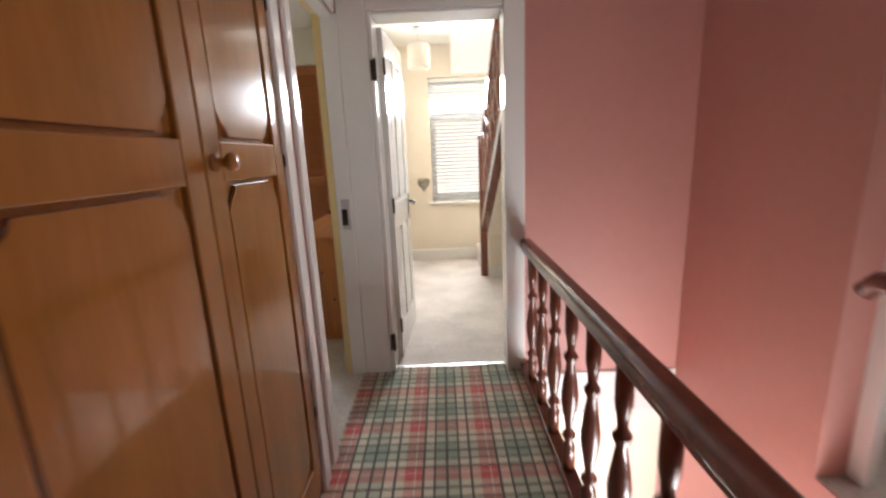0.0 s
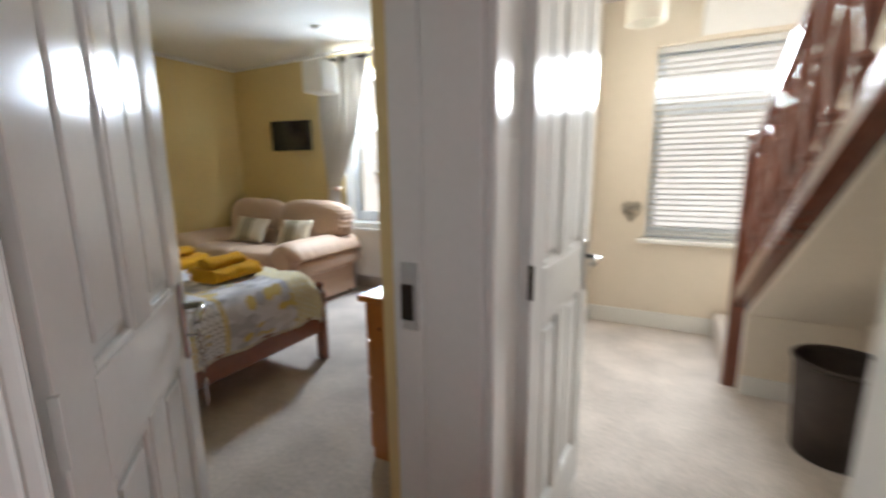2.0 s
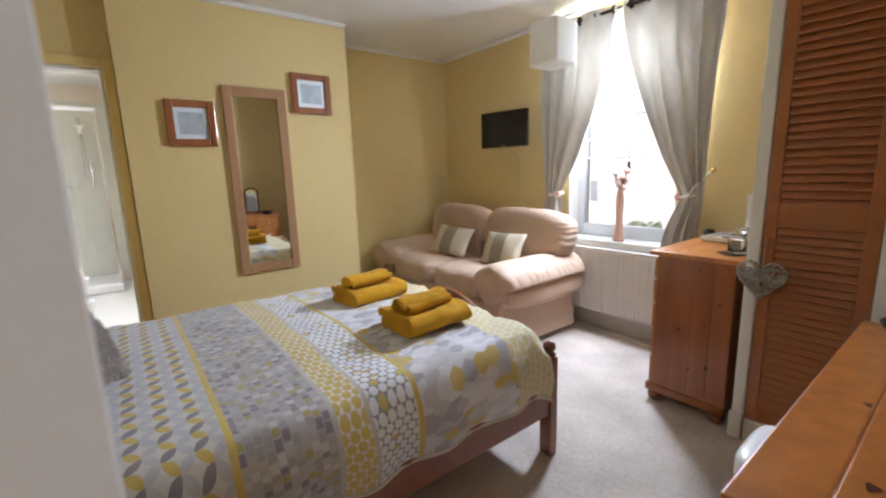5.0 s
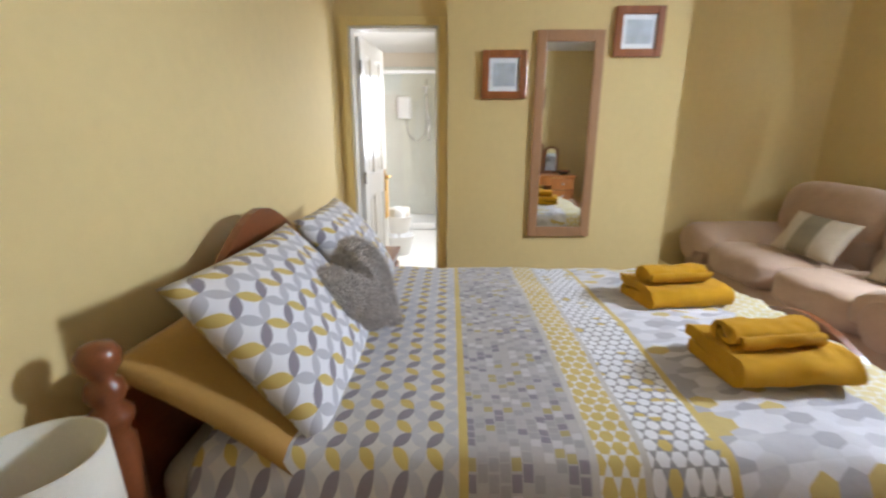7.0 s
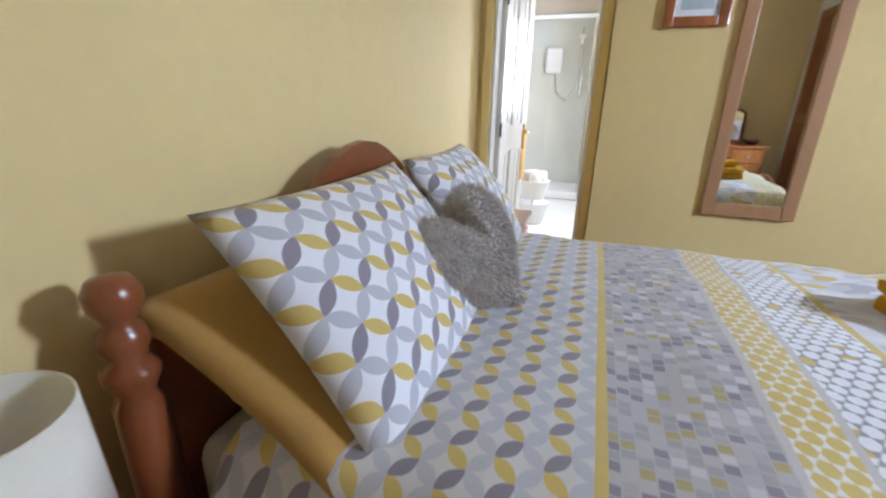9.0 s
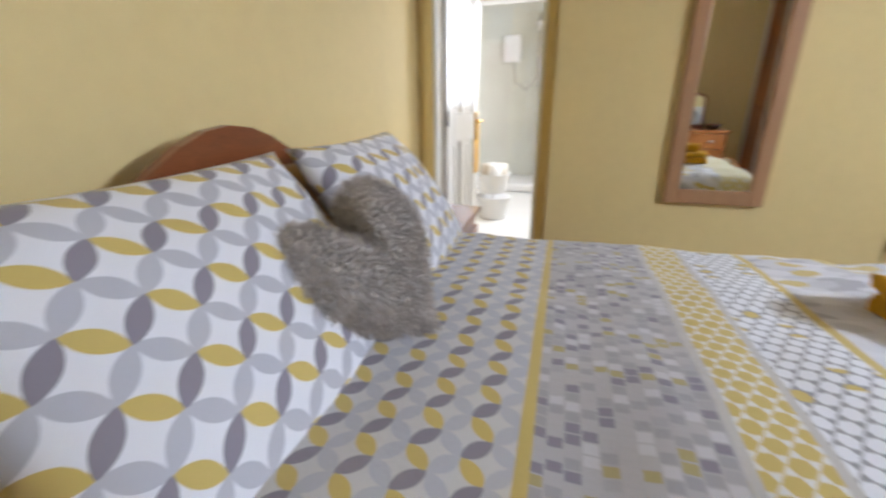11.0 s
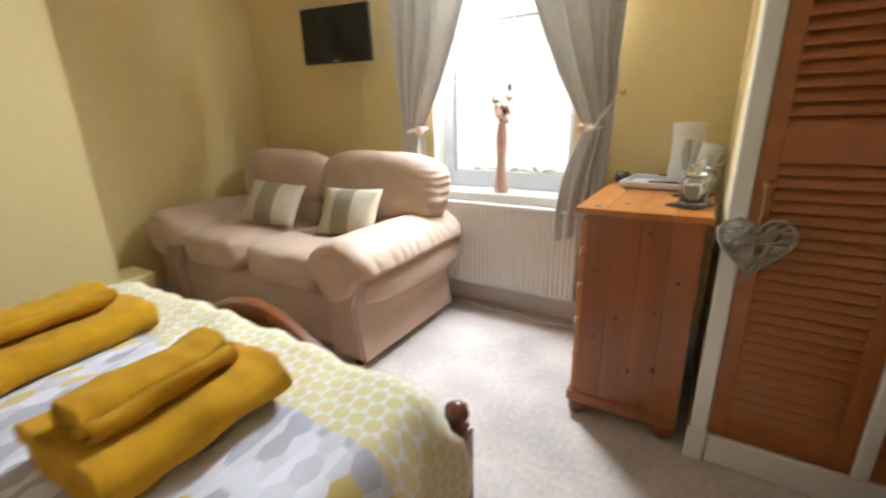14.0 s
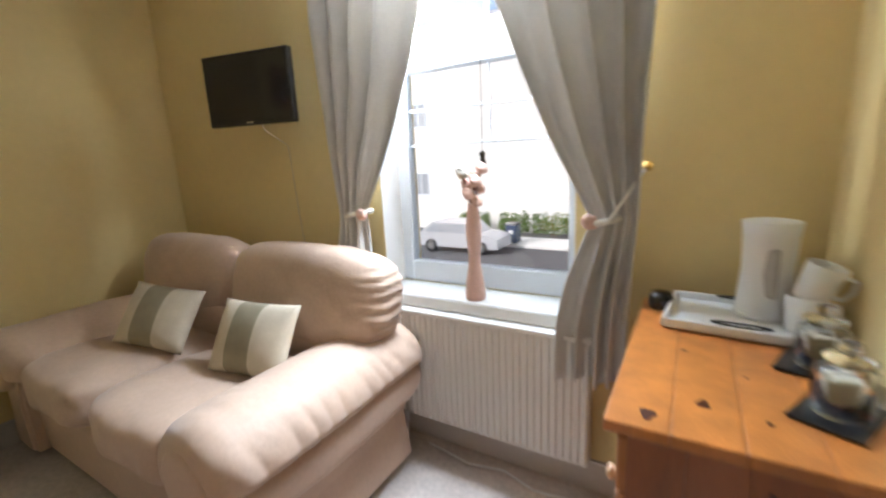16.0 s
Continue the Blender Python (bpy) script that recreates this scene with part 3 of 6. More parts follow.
def panel_door(name, label, w, h, material, m, knob="lever", group="", hinges=BRONZE):
    """A four-panel door leaf: hinge edge at its origin, running along +x; the thickness lies along y."""
    root = thing(name, label, "door", m, group)
    t = 0.038
    st, top, mid, bot = 0.10, 0.11, 0.16, 0.20
    lock = 0.84
    xs = (0, st, w / 2 - 0.045, w / 2 + 0.045, w - st, w)
    for nm, c in (("stile", (0, -t / 2, 0, st, t / 2, h)), ("stile", (w - st, -t / 2, 0, w, t / 2, h)),
                  ("rail", (st, -t / 2, 0, w - st, t / 2, bot)), ("rail", (st, -t / 2, lock, w - st, t / 2, lock + mid)), ("rail", (st, -t / 2, h - top, w - st, t / 2, h)),
                  ("muntin", (xs[2], -t / 2, bot, xs[3], t / 2, lock)), ("muntin", (xs[2], -t / 2, lock + mid, xs[3], t / 2, h - top))):
        box_part(nm, material, root, *c, 0.003)
    for a, b in ((xs[1], xs[2]), (xs[3], xs[4])):
        for z0, z1 in ((bot, lock), (lock + mid, h - top)):
            p = part("panel", bx(bmesh.new(), a, -0.006, z0, b, 0.006, z1), material, root)
            bm = bmesh.new()
            for s in (-1, 1):
                bx(bm, a + 0.035, s * 0.006, z0 + 0.035, b - 0.035, s * 0.015, z1 - 0.035, 0.004)
                for c in ((a, z0, a + 0.014, z1), (b - 0.014, z0, b, z1)):
                    bx(bm, c[0], s * 0.006, c[1], c[2], s * 0.017, c[3], 0.003)
                bx(bm, a + 0.014, s * 0.006, z0, b - 0.014, s * 0.017, z0 + 0.014, 0.003)
                bx(bm, a + 0.014, s * 0.006, z1 - 0.014, b - 0.014, s * 0.017, z1, 0.003)
            part("moulding", bm, material, p)
    for s in (-1, 1):
        y = s * t / 2
        hd = part("handle", bx(bmesh.new(), w - 0.075, min(y, y + s * 0.008), lock - 0.02, w - 0.035, max(y, y + s * 0.008), lock + 0.17, 0.004), CHROME if knob == "lever" else GOLD, root, "metal lever handle on a back plate")
        bm = bmesh.new()
        tube(bm, [(w - 0.055, y, lock + 0.11), (w - 0.055, y + s * 0.045, lock + 0.11), (w - 0.075, y + s * 0.052, lock + 0.11), (w - 0.165, y + s * 0.050, lock + 0.105)], 0.009, 10)
        part("lever", bm, CHROME if knob == "lever" else GOLD, hd, smooth=True)
    for z in (0.22, h / 2, h - 0.2):
        box_part("hinge", hinges, root, -0.006, -t / 2 - 0.006, z - 0.045, 0.004, -t / 2 + 0.006, z + 0.045, 0.001, "metal hinge")
    return root


bed_door = panel_door("bedroom_door", "open white gloss four-panel bedroom door with steel lever", 0.645, 1.965, WHITE, pose(-0.555, 2.045, 0.008, 0, 0, 138), hinges=WHITE)
key_bm = bmesh.new()
tube(key_bm, [(0.59, -0.02, 0.875), (0.59, -0.05, 0.875)], 0.004, 6)
lathe(key_bm, [(0.004, 0.0), (0.013, 0.0), (0.013, 0.003), (0.004, 0.003)], 12, (0.59, -0.052, 0.875), "y")
for k in range(6):
    z_ = 0.862 - k * 0.016
    e = (0.006, 0.0) if k % 2 else (0.0, 0.006)
    tube(key_bm, [(0.59 + e[0] * math.cos(a_), -0.052 + e[1] * math.cos(a_), z_ + 0.010 * math.sin(a_)) for a_ in [math.pi * q / 5 for q in range(11)]], 0.0018, 5)
for x_, z_, r_ in ((0.586, 0.745, 0.013), (0.596, 0.728, 0.011)):
    lathe(key_bm, [(0.004, 0.0), (r_, 0.0), (r_, 0.0025), (0.004, 0.0025)], 14, (x_, -0.056 + (x_ - 0.586) * 0.6, z_), "y")
    bx(key_bm, x_ - 0.004, -0.056 + (x_ - 0.586) * 0.6, z_ - 0.052, x_ + 0.004, -0.0535 + (x_ - 0.586) * 0.6, z_ - r_ + 0.002, 0.0006, 1)
    bx(key_bm, x_ + 0.003, -0.056 + (x_ - 0.586) * 0.6, z_ - 0.050, x_ + 0.010, -0.0535 + (x_ - 0.586) * 0.6, z_ - 0.036, 0.0006, 1)
part("key", key_bm, CHROME, bed_door, "steel keys on a short hanging chain", True)
panel_door("white_room_door", "open white gloss four-panel door of the white room", 0.63, 1.965, WHITE, pose(-0.262, 2.90, 0.008, 0, 0, 86))
panel_door("bathroom_door", "open white panelled bathroom door with brass handle", 0.56, 1.96, WHITE, pose(-4.46, 1.965, 0.0, 0, 0, 172), "brass")

# strike plate on the bedroom door jamb
sp = thing("strike_plate", "dark steel strike plate let into the white door jamb", "lock", pose(-0.500, 2.713, 0.975))
box_part("plate", CHROME, sp, -0.012, -0.003, -0.085, 0.035, 0.0, 0.085, 0.001)
box_part("keeper", BRONZE, sp, -0.012, -0.006, -0.06, 0.020, -0.003, 0.03, 0.001)
# end door hinges on the casing
for z in (0.2, 1.72):
    hg = thing("casing_hinge", "dark metal hinge on the white door casing", "hinge", pose(-0.28, 2.715, z), "hinges of the white room doorway")
    box_part("leaf", BRONZE, hg, -0.012, -0.006, -0.05, 0.012, 0.004, 0.05, 0.001)
    part("pin", lathe(bmesh.new(), [(0.006, -0.055), (0.006, 0.055)], 10, (0.012, -0.006, 0)), BRONZE, hg)


# ---------------------------------------------------------------- landing
def cupboard_door(y_hinge, y_free, m_label, knob=True):
    """A varnished two-panel cupboard leaf with shaped panel edges, on the landing wall."""
    root = thing("cupboard_door", m_label, "door", pose(-0.462, 0, 0), "landing cupboard doors")
    a, b = min(y_hinge, y_free), max(y_hinge, y_free)
    t0, t1 = -0.028, 0.0
    s = 0.075
    for nm, c in (("stile", (t0, a, 0.02, t1, a + s, 1.985)), ("stile", (t0, b - s, 0.02, t1, b, 1.985)), ("rail", (t0, a + s, 0.02, t1, b - s, 0.16)),
                  ("rail", (t0, a + s, 1.235, t1, b - s, 1.33)), ("rail", (t0, a + s, 1.87, t1, b - s, 1.985))):
        box_part(nm, OAKDOOR, root, *c, 0.004)
    for z0, z1 in ((0.16, 1.235), (1.33, 1.87)):
        c = 0.045
        y0, y1 = a + s, b - s
        p = part("panel", bx(bmesh.new(), t0, y0, z0, -0.016, y1, z1), OAKDOOR, root)
        o = [(y0 + 0.012 + c, z0 + 0.012), (y1 - 0.012 - c, z0 + 0.012), (y1 - 0.012 - c * 0.8, z0 + 0.03), (y1 - 0.03, z0 + c), (y1 - 0.012, z0 + c + 0.03), (y1 - 0.012, z1 - c - 0.03), (y1 - 0.03, z1 - c), (y1 - 0.012 - c * 0.8, z1 - 0.03), (y1 - 0.012 - c, z1 - 0.012),
             (y0 + 0.012 + c, z1 - 0.012), (y0 + 0.012 + c * 0.8, z1 - 0.03), (y0 + 0.03, z1 - c), (y0 + 0.012, z1 - c - 0.03), (y0 + 0.012, z0 + c + 0.03), (y0 + 0.03, z0 + c), (y0 + 0.012 + c * 0.8, z0 + 0.03)]
        bm = arch_slab(bmesh.new(), o, "x", -0.016, -0.005)
        part("fielded_panel", bm, OAKDOOR, p)
        # Thin dark bead laid in the crease round the raised field.
        bm = bmesh.new()
        tube(bm, [(-0.012, q, z) for q, z in o] + [(-0.012, *o[0])], 0.0018, 6)
        part("groove", bm, DARKWOOD, p, "dark line in the groove round the panel")
    ky = y_free + (0.035 if y_free < y_hinge else -0.035)
    if knob:
        part("knob", lathe(bmesh.new(), [(0.020, 0.0), (0.020, 0.006), (0.011, 0.012), (0.010, 0.026), (0.021, 0.036), (0.023, 0.044), (0.017, 0.052), (0.004, 0.055)], 18, (0, ky, 1.28), "x"), OAKDOOR, root, "turned wooden knob", True)
    for z in (0.35, 1.28, 1.75):
        box_part("hinge", BRONZE, root, -0.003, y_hinge - 0.010, z - 0.02, 0.004, y_hinge + 0.010, z + 0.02, 0.001, "small dark hinge")


cupboard_door(1.799, 1.322, "closed orange varnished panelled cupboard door with turned knob")
cupboard_door(0.752, 1.318, "closed orange varnished panelled cupboard door beside its pair", False)
structure("cupboard_inside", bx(bmesh.new(), -0.56, 0.62, 0, -0.54, 1.86, 2.05), OAKDOOR, "back board behind the landing cupboard doors", "wall")

structure("carpet_landing", bx(bmesh.new(), -0.47, -1.5, 0.0, 0.52, 2.75, 0.008), TARTAN, "red, green and cream tartan landing carpet", "carpet")
trim("threshold_strip", "thin metal carpet strip under the white room door", [(-0.275, 2.745, 0.004, 0.395, 2.775, 0.014)], CHROME, 0.003)

# balustrade over the stairwell
bal = thing("balustrade", "dark varnished wooden balustrade with turned balusters along the stairwell", "railing", pose(0.505, 0, 0))
hr = bmesh.new()
bx(hr, -0.034, -0.6, 0.745, 0.034, 2.70, 0.805, 0.022, 5)
part("handrail", hr, DARKWOOD, bal, smooth=False)
box_part("underrail", DARKWOOD, bal, -0.020, -0.6, 0.725, 0.020, 2.70, 0.746, 0.004)
box_part("base_rail", DARKWOOD, bal, -0.03, -0.6, 0.008, 0.03, 2.70, 0.045, 0.006)
prof = [(0.026, 0.045), (0.026, 0.15), (0.015, 0.17), (0.027, 0.19), (0.027, 0.20), (0.014, 0.22), (0.020, 0.26), (0.031, 0.33), (0.033, 0.37), (0.026, 0.43), (0.015, 0.50), (0.026, 0.52), (0.027, 0.53), (0.014, 0.55), (0.018, 0.59), (0.024, 0.62), (0.024, 0.726)]
bal_mesh = mesh("baluster", lathe(bmesh.new(), prof, 14), DARKWOOD, True)
y = 2.505
while y > -0.55:
    o = new("baluster", bal_mesh)
    o.parent, o.location = bal, (0, y, 0)
    y -= 0.228
box_part("newel_post", DARKWOOD, bal, -0.045, -0.69, -0.2, 0.045, -0.60, 1.0, 0.008)
# wall handrail and doorway across the stairwell
wr = thing("wall_handrail", "dark wooden handrail with rounded end on the stairwell wall", "railing")
part("rail", tube(bmesh.new(), [(1.37, 1.64, 0.80), (1.37, 1.60, 0.845), (1.36, 1.5, 0.85), (1.34, 0.9, 0.85), (1.33, 0.2, 0.86), (1.33, -0.8, 0.86)], 0.032, 12), DARKWOOD, wr, smooth=True)
for yy in (0.4, -0.6):
    part("bracket", tube(bmesh.new(), [(1.35, yy, 0.83), (1.37, yy, 0.78), (1.44, yy, 0.77)], 0.008, 8), BRONZE, wr)
trim("door_casing_back_room", "white gloss casing of the doorway across the stairwell", [(1.56, 1.70, 0.0, 1.60, 1.80, 2.06), (1.56, 0.63, 0.0, 1.60, 0.70, 2.06), (1.56, 0.70, 2.0, 1.60, 1.70, 2.06)])
# Made-up room behind the doorway, built to carry the landing's fill light.
structure("floor_back_room", bx(bmesh.new(), 1.446, 0.2, -0.12, 3.2, 2.0, 0.004), CARPET, "beige carpet of the made-up back room", "floor")
for c in ((1.56, 0.1, 0, 3.2, 0.2, CZ), (1.56, 2.0, 0, 3.2, 2.1, CZ)):
    structure("wall_back_room", bx(bmesh.new(), *c), CREAM, "cream painted wall of the made-up back room")
structure("wall_back_room_window", wall_boxes(bmesh.new(), "y", 3.2, 3.3, 0.1, 2.1, 0, CZ, [(0.7, 1.5, 0.9, 2.1)]), CREAM, "cream painted window wall of the made-up back room")
structure("ceiling_back_room", bx(bmesh.new(), 1.6, 0.1, CZ, 3.3, 2.1, CZ + 0.1), CEIL, "white ceiling of the made-up back room", "ceiling")
# stair treads going down
st = thing("staircase", "carpeted stairs going down beside the landing", "stairs", kind="structure")
for i in range(11):
    box_part("step", CARPET, st, 0.54, -1.2 + i * 0.26, -2.7, 1.44, -0.94 + i * 0.26, -0.19 - i * 0.19, 0.01)


# ---------------------------------------------------------------- white room
def wicker_heart(name, label, x, y, z, w, h, seed, twigs=46, r=0.0035):
    """A flat heart of woven twigs that hangs on a string."""
    root = thing(name, label, "ornament", pose(x, y, z))
    rng = random.Random(seed)

    def edge(a):
        return Vector((16 * math.sin(a) ** 3 / 34 * w, 0, (13 * math.cos(a) - 5 * math.cos(2 * a) - 2 * math.cos(3 * a) - math.cos(4 * a) + 2.5) / 29 * h))
    bm = bmesh.new()
    for k in range(2):
        tube(bm, [edge(2 * math.pi * i / 36) * (1 - 0.05 * k) + Vector((0, 0.006 * (k - 1), 0)) for i in range(37)], r * 0.9, 6)
    part("rim", bm, WICKER, root, smooth=True)
    bm = bmesh.new()
    rim_r = [(math.atan2(p.z, p.x), p.length) for p in (edge(2 * math.pi * i / 180) for i in range(180))]

    def inside(p):
        an = math.atan2(p.z, p.x)
        return p.length < min(rim_r, key=lambda q: abs((q[0] - an + math.pi) % (2 * math.pi) - math.pi))[1]
    for k in range(twigs):
        c = edge(rng.uniform(0, 2 * math.pi)) * math.sqrt(rng.uniform(0.0, 0.75))
        an = rng.uniform(0, math.pi)
        d = Vector((math.cos(an), 0, math.sin(an)))
        ends = []
        for s in (-1, 1):
            n_ = 0.0
            while n_ < 0.12 and inside(c + d * s * n_):
                n_ += 0.006
            ends.append(c + d * s * n_)
        out = rng.choice((-1, 1)) * rng.uniform(0.008, 0.026)
        bow = Vector((-d.z, 0, d.x)) * rng.uniform(-0.006, 0.006)
        tube(bm, [ends[0].lerp(ends[1], f) + (Vector((0, out, 0)) + bow) * math.sin(math.pi * f) for f in (0, 0.25, 0.5, 0.75, 1)], r * rng.uniform(0.7, 1.3), 5)
    part("weave", bm, WICKER, root, "woven grey willow twigs", True, "stuff")
    part("string", tube(bmesh.new(), [(0, 0, h * 0.30), (0.004, 0.0, h * 0.6), (0.0, 0.004, h * 1.05)], 0.0018, 5), TAUPE, root)
    return root


wicker_heart("wicker_heart", "small grey wicker heart on the cream wall", -0.175, 5.53, 0.93, 0.145, 0.17, 3, 30)


def blind_window():
    w = thing("window_white_room", "white sash window with half-closed venetian blind", "window", kind="structure")
    x0, x1, z0, z1, y0 = -0.07, 0.86, 0.72, 2.15, 5.68
    for nm, c in (("window_frame", (x0, y0, z0, x0 + 0.06, y0 + 0.06, z1)), ("window_frame", (x1 - 0.06, y0, z0, x1, y0 + 0.06, z1)), ("window_frame", (x0 + 0.06, y0, z0, x1 - 0.06, y0 + 0.06, z0 + 0.08)),
                  ("window_frame", (x0 + 0.06, y0, z1 - 0.06, x1 - 0.06, y0 + 0.06, z1)), ("transom", (x0 + 0.06, y0, 1.66, x1 - 0.06, y0 + 0.06, 1.75))):
        box_part(nm, UPVC, w, *c, 0.006)
    pane("pane", w, x0 + 0.06, y0 + 0.02, z0 + 0.08, x1 - 0.06, y0 + 0.026, 1.66)
    pane("pane", w, x0 + 0.06, y0 + 0.02, 1.75, x1 - 0.06, y0 + 0.026, z1 - 0.06)
    box_part("window_sill", WHITE, w, x0 - 0.05, 5.50, z0 - 0.03, x1 + 0.05, y0, z0 + 0.004, 0.008, "white painted window sill")
    bl = thing("venetian_blind", "white slatted venetian blind in the window recess", "blind")
    box_part("headrail", PLASTIC, bl, x0 + 0.01, 5.60, z1 - 0.045, x1 - 0.01, 5.65, z1 - 0.002, 0.004)
    sl = bmesh.new()
    bx(sl, x0 + 0.012, -0.012, -0.0008, x1 - 0.012, 0.012, 0.0008)
    sm = mesh("slat", sl, PLASTIC)
    for i in range(32):
        o = new("slat", sm)
        o.parent = bl
        o.matrix_basis = pose(0, 5.625, 0.775 + i * 0.042, -34, 0, 0)
    for xx in (0.1, 0.7):
        part("cord", tube(bmesh.new(), [(xx, 5.612, 0.75), (xx, 5.612, 2.1)], 0.0012, 5), PLASTIC, bl)
    box_part("bottom_rail", PLASTIC, bl, x0 + 0.012, 5.612, 0.745, x1 - 0.012, 5.638, 0.760, 0.003)


blind_window()
# closed flight to the upper floor
fl = thing("upper_stair", "white boxed stair with dark handrail, stringer and newel post", "stairs")
slope = -0.62


def zs(y_, base):
    return base + (y_ - 4.71) * slope


part("spandrel", arch_slab(bmesh.new(), [(4.66, 0.0), (4.66, zs(4.66, 0.47)), (2.92, zs(2.92, 0.47)), (2.92, 0.0)], "x", 0.99, 1.03), CREAM, fl, "cream painted wall under the stair")
part("stringer", arch_slab(bmesh.new(), [(4.72, zs(4.72, 0.47)), (4.72, zs(4.72, 0.56)), (2.92, zs(2.92, 0.56)), (2.92, zs(2.92, 0.47))], "x", 0.435, 0.53), DARKWOOD, fl, "dark stained stringer")
part("handrail", arch_slab(bmesh.new(), [(4.72, zs(4.72, 1.27)), (4.72, zs(4.72, 1.34)), (2.92, zs(2.92, 1.34)), (2.92, zs(2.92, 1.27))], "x", 0.435, 0.50), DARKWOOD, fl, "dark stained handrail")
box_part("newel_post", DARKWOOD, fl, 0.425, 4.68, 0.0, 0.50, 4.755, 1.40, 0.008, "dark stained newel post")
part("newel_cap", lathe(bmesh.new(), [(0.03, 0), (0.045, 0.02), (0.045, 0.035), (0.02, 0.06)], 14, (0.462, 4.717, 1.40)), DARKWOOD, fl, smooth=True)
bp2 = [(r, h * 0.95) for r, h in prof]
bm2 = mesh("baluster", lathe(bmesh.new(), bp2, 12), DARKWOOD, True)
for i in range(9):
    yy = 4.52 - i * 0.19
    o = new("baluster", bm2)
    o.parent, o.location = fl, (0.467, yy, zs(yy, 0.56) - 0.03)
for i in range(8):
    yy = 4.70 - i * 0.24
    box_part("step", CARPET, fl, 0.53, yy - 0.24, 0.60 + 0.15 * i, 1.44, yy, 0.66 + 0.15 * i, 0.012, "carpeted step")
part("soffit", arch_slab(bmesh.new(), [(4.66, 0.45), (4.66, 0.48), (2.92, 1.567), (2.92, 1.537)], "x", 0.50, 1.44), CREAM, fl, "cream painted underside of the stair")
box_part("end_panel", CREAM, fl, 0.50, 4.63, 0.0, 0.99, 4.66, 0.462, 0.0, "low cream wall under the stair")
box_part("skirting", WHITE, fl, 0.502, 4.612, 0.0, 0.988, 4.63, 0.11, 0.004, "white skirting board")
box_part("bottom_step", CARPET, fl, 0.44, 4.76, 0.0, 1.44, 5.53, 0.19, 0.02, "carpeted bottom step")
box_part("bottom_step", CARPET, fl, 0.75, 4.76, 0.19, 1.44, 5.53, 0.36, 0.02, "carpeted bottom step")
structure("ceiling_slope_white_room", arch_slab(bmesh.new(), [(5.55, 2.18), (5.55, 2.5), (5.05, 2.5)], "x", 0.2, 1.44), CEIL, "sloping white boxed corner of the white room", "ceiling")

pw = thing("pendant_lamp", "cream fabric drum pendant lamp in the white room", "lamp", pose(-0.13, 4.85, 0))
part("cord", tube(bmesh.new(), [(0, 0, 2.30), (0, 0, 2.5)], 0.003, 6), PLASTIC, pw)
part("ceiling_rose", lathe(bmesh.new(), [(0.045, 2.475), (0.04, 2.49), (0.045, 2.5)], 16), PLASTIC, pw, smooth=True)
part("shade", lathe(bmesh.new(), [(0.105, 2.12), (0.108, 2.12), (0.108, 2.34), (0.105, 2.34), (0.105, 2.12)], 28, cap=False), SHADE, pw, "cream cloth drum shade", True)

# dark waste basket in the corner of the white room
BASKET = mat("dark_brown_basket_weave", (0.045, 0.032, 0.026), 0.7, vary=0.3, scale=20, bump=0.5, bscale=80)
wb = thing("waste_basket", "dark round waste basket on the white room carpet", "bin", pose(0.79, 4.17, 0.002))
part("basket", lathe(bmesh.new(), [(0.145, 0.0), (0.176, 0.43), (0.168, 0.43), (0.137, 0.01), (0.0, 0.01)], 28), BASKET, wb, "tapered woven wall", True)
part("rim", tube(bmesh.new(), [(0.175 * math.cos(2 * math.pi * i / 32), 0.175 * math.sin(2 * math.pi * i / 32), 0.437) for i in range(33)], 0.012, 8), BASKET, wb, "rolled rim", True)
# ---------------------------------------------------------------- the bed
BX0, BX1, BY0, BY1 = -3.44, -1.955, 1.93, 3.955
bed = thing("bed", "double bed with reddish pine frame, arched headboard and turned posts", "bed")
cxb = (BX0 + BX1) / 2


def arch_outline(x0, x1, z0, zs_, rise, n=20):
    pts = [(x0, z0), (x1, z0)]
    for i in range(n + 1):
        u = 1 - 2 * i / n
        pts.append(((x0 + x1) / 2 + u * (x1 - x0) / 2, zs_ + rise * (0.5 + 0.5 * math.cos(math.pi * min(1, abs(u) * 1.15))) ** 1.0))
    return pts


part("headboard", arch_slab(bmesh.new(), arch_outline(BX0 + 0.05, BX1 - 0.05, 0.30, 0.765, 0.265), "y", 1.935, 1.962), BEDWOOD, bed, "arched reddish pine headboard")
part("footboard", arch_slab(bmesh.new(), arch_outline(BX0 + 0.04, BX1 - 0.04, 0.22, 0.44, 0.21), "y", 3.925, 3.950), BEDWOOD, bed, "arched reddish pine footboard")
post_prof = [(0.034, 0.0), (0.036, 0.70), (0.026, 0.72), (0.040, 0.75), (0.040, 0.765), (0.024, 0.785), (0.036, 0.81), (0.030, 0.835), (0.020, 0.845), (0.036, 0.872), (0.038, 0.895), (0.028, 0.915), (0.008, 0.922)]
for x_ in (BX0 + 0.02, BX1 - 0.005):
    part("head_post", lathe(bmesh.new(), [(r_, h_ * 0.97) for r_, h_ in post_prof], 20, (x_, 1.955, 0)), BEDWOOD, bed, "turned head post with ball top", True)
for x_ in (BX0 + 0.025, BX1 - 0.03):
    box_part("leg", BEDWOOD, bed, x_ - 0.032, 3.915, 0.0, x_ + 0.032, 3.965, 0.475, 0.006, "square foot post")
    part("finial", lathe(bmesh.new(), [(0.026, 0.475), (0.030, 0.485), (0.018, 0.495), (0.030, 0.515), (0.026, 0.535), (0.006, 0.545)], 16, (x_, 3.94, 0)), DARKWOOD, bed, "dark turned finial", True)
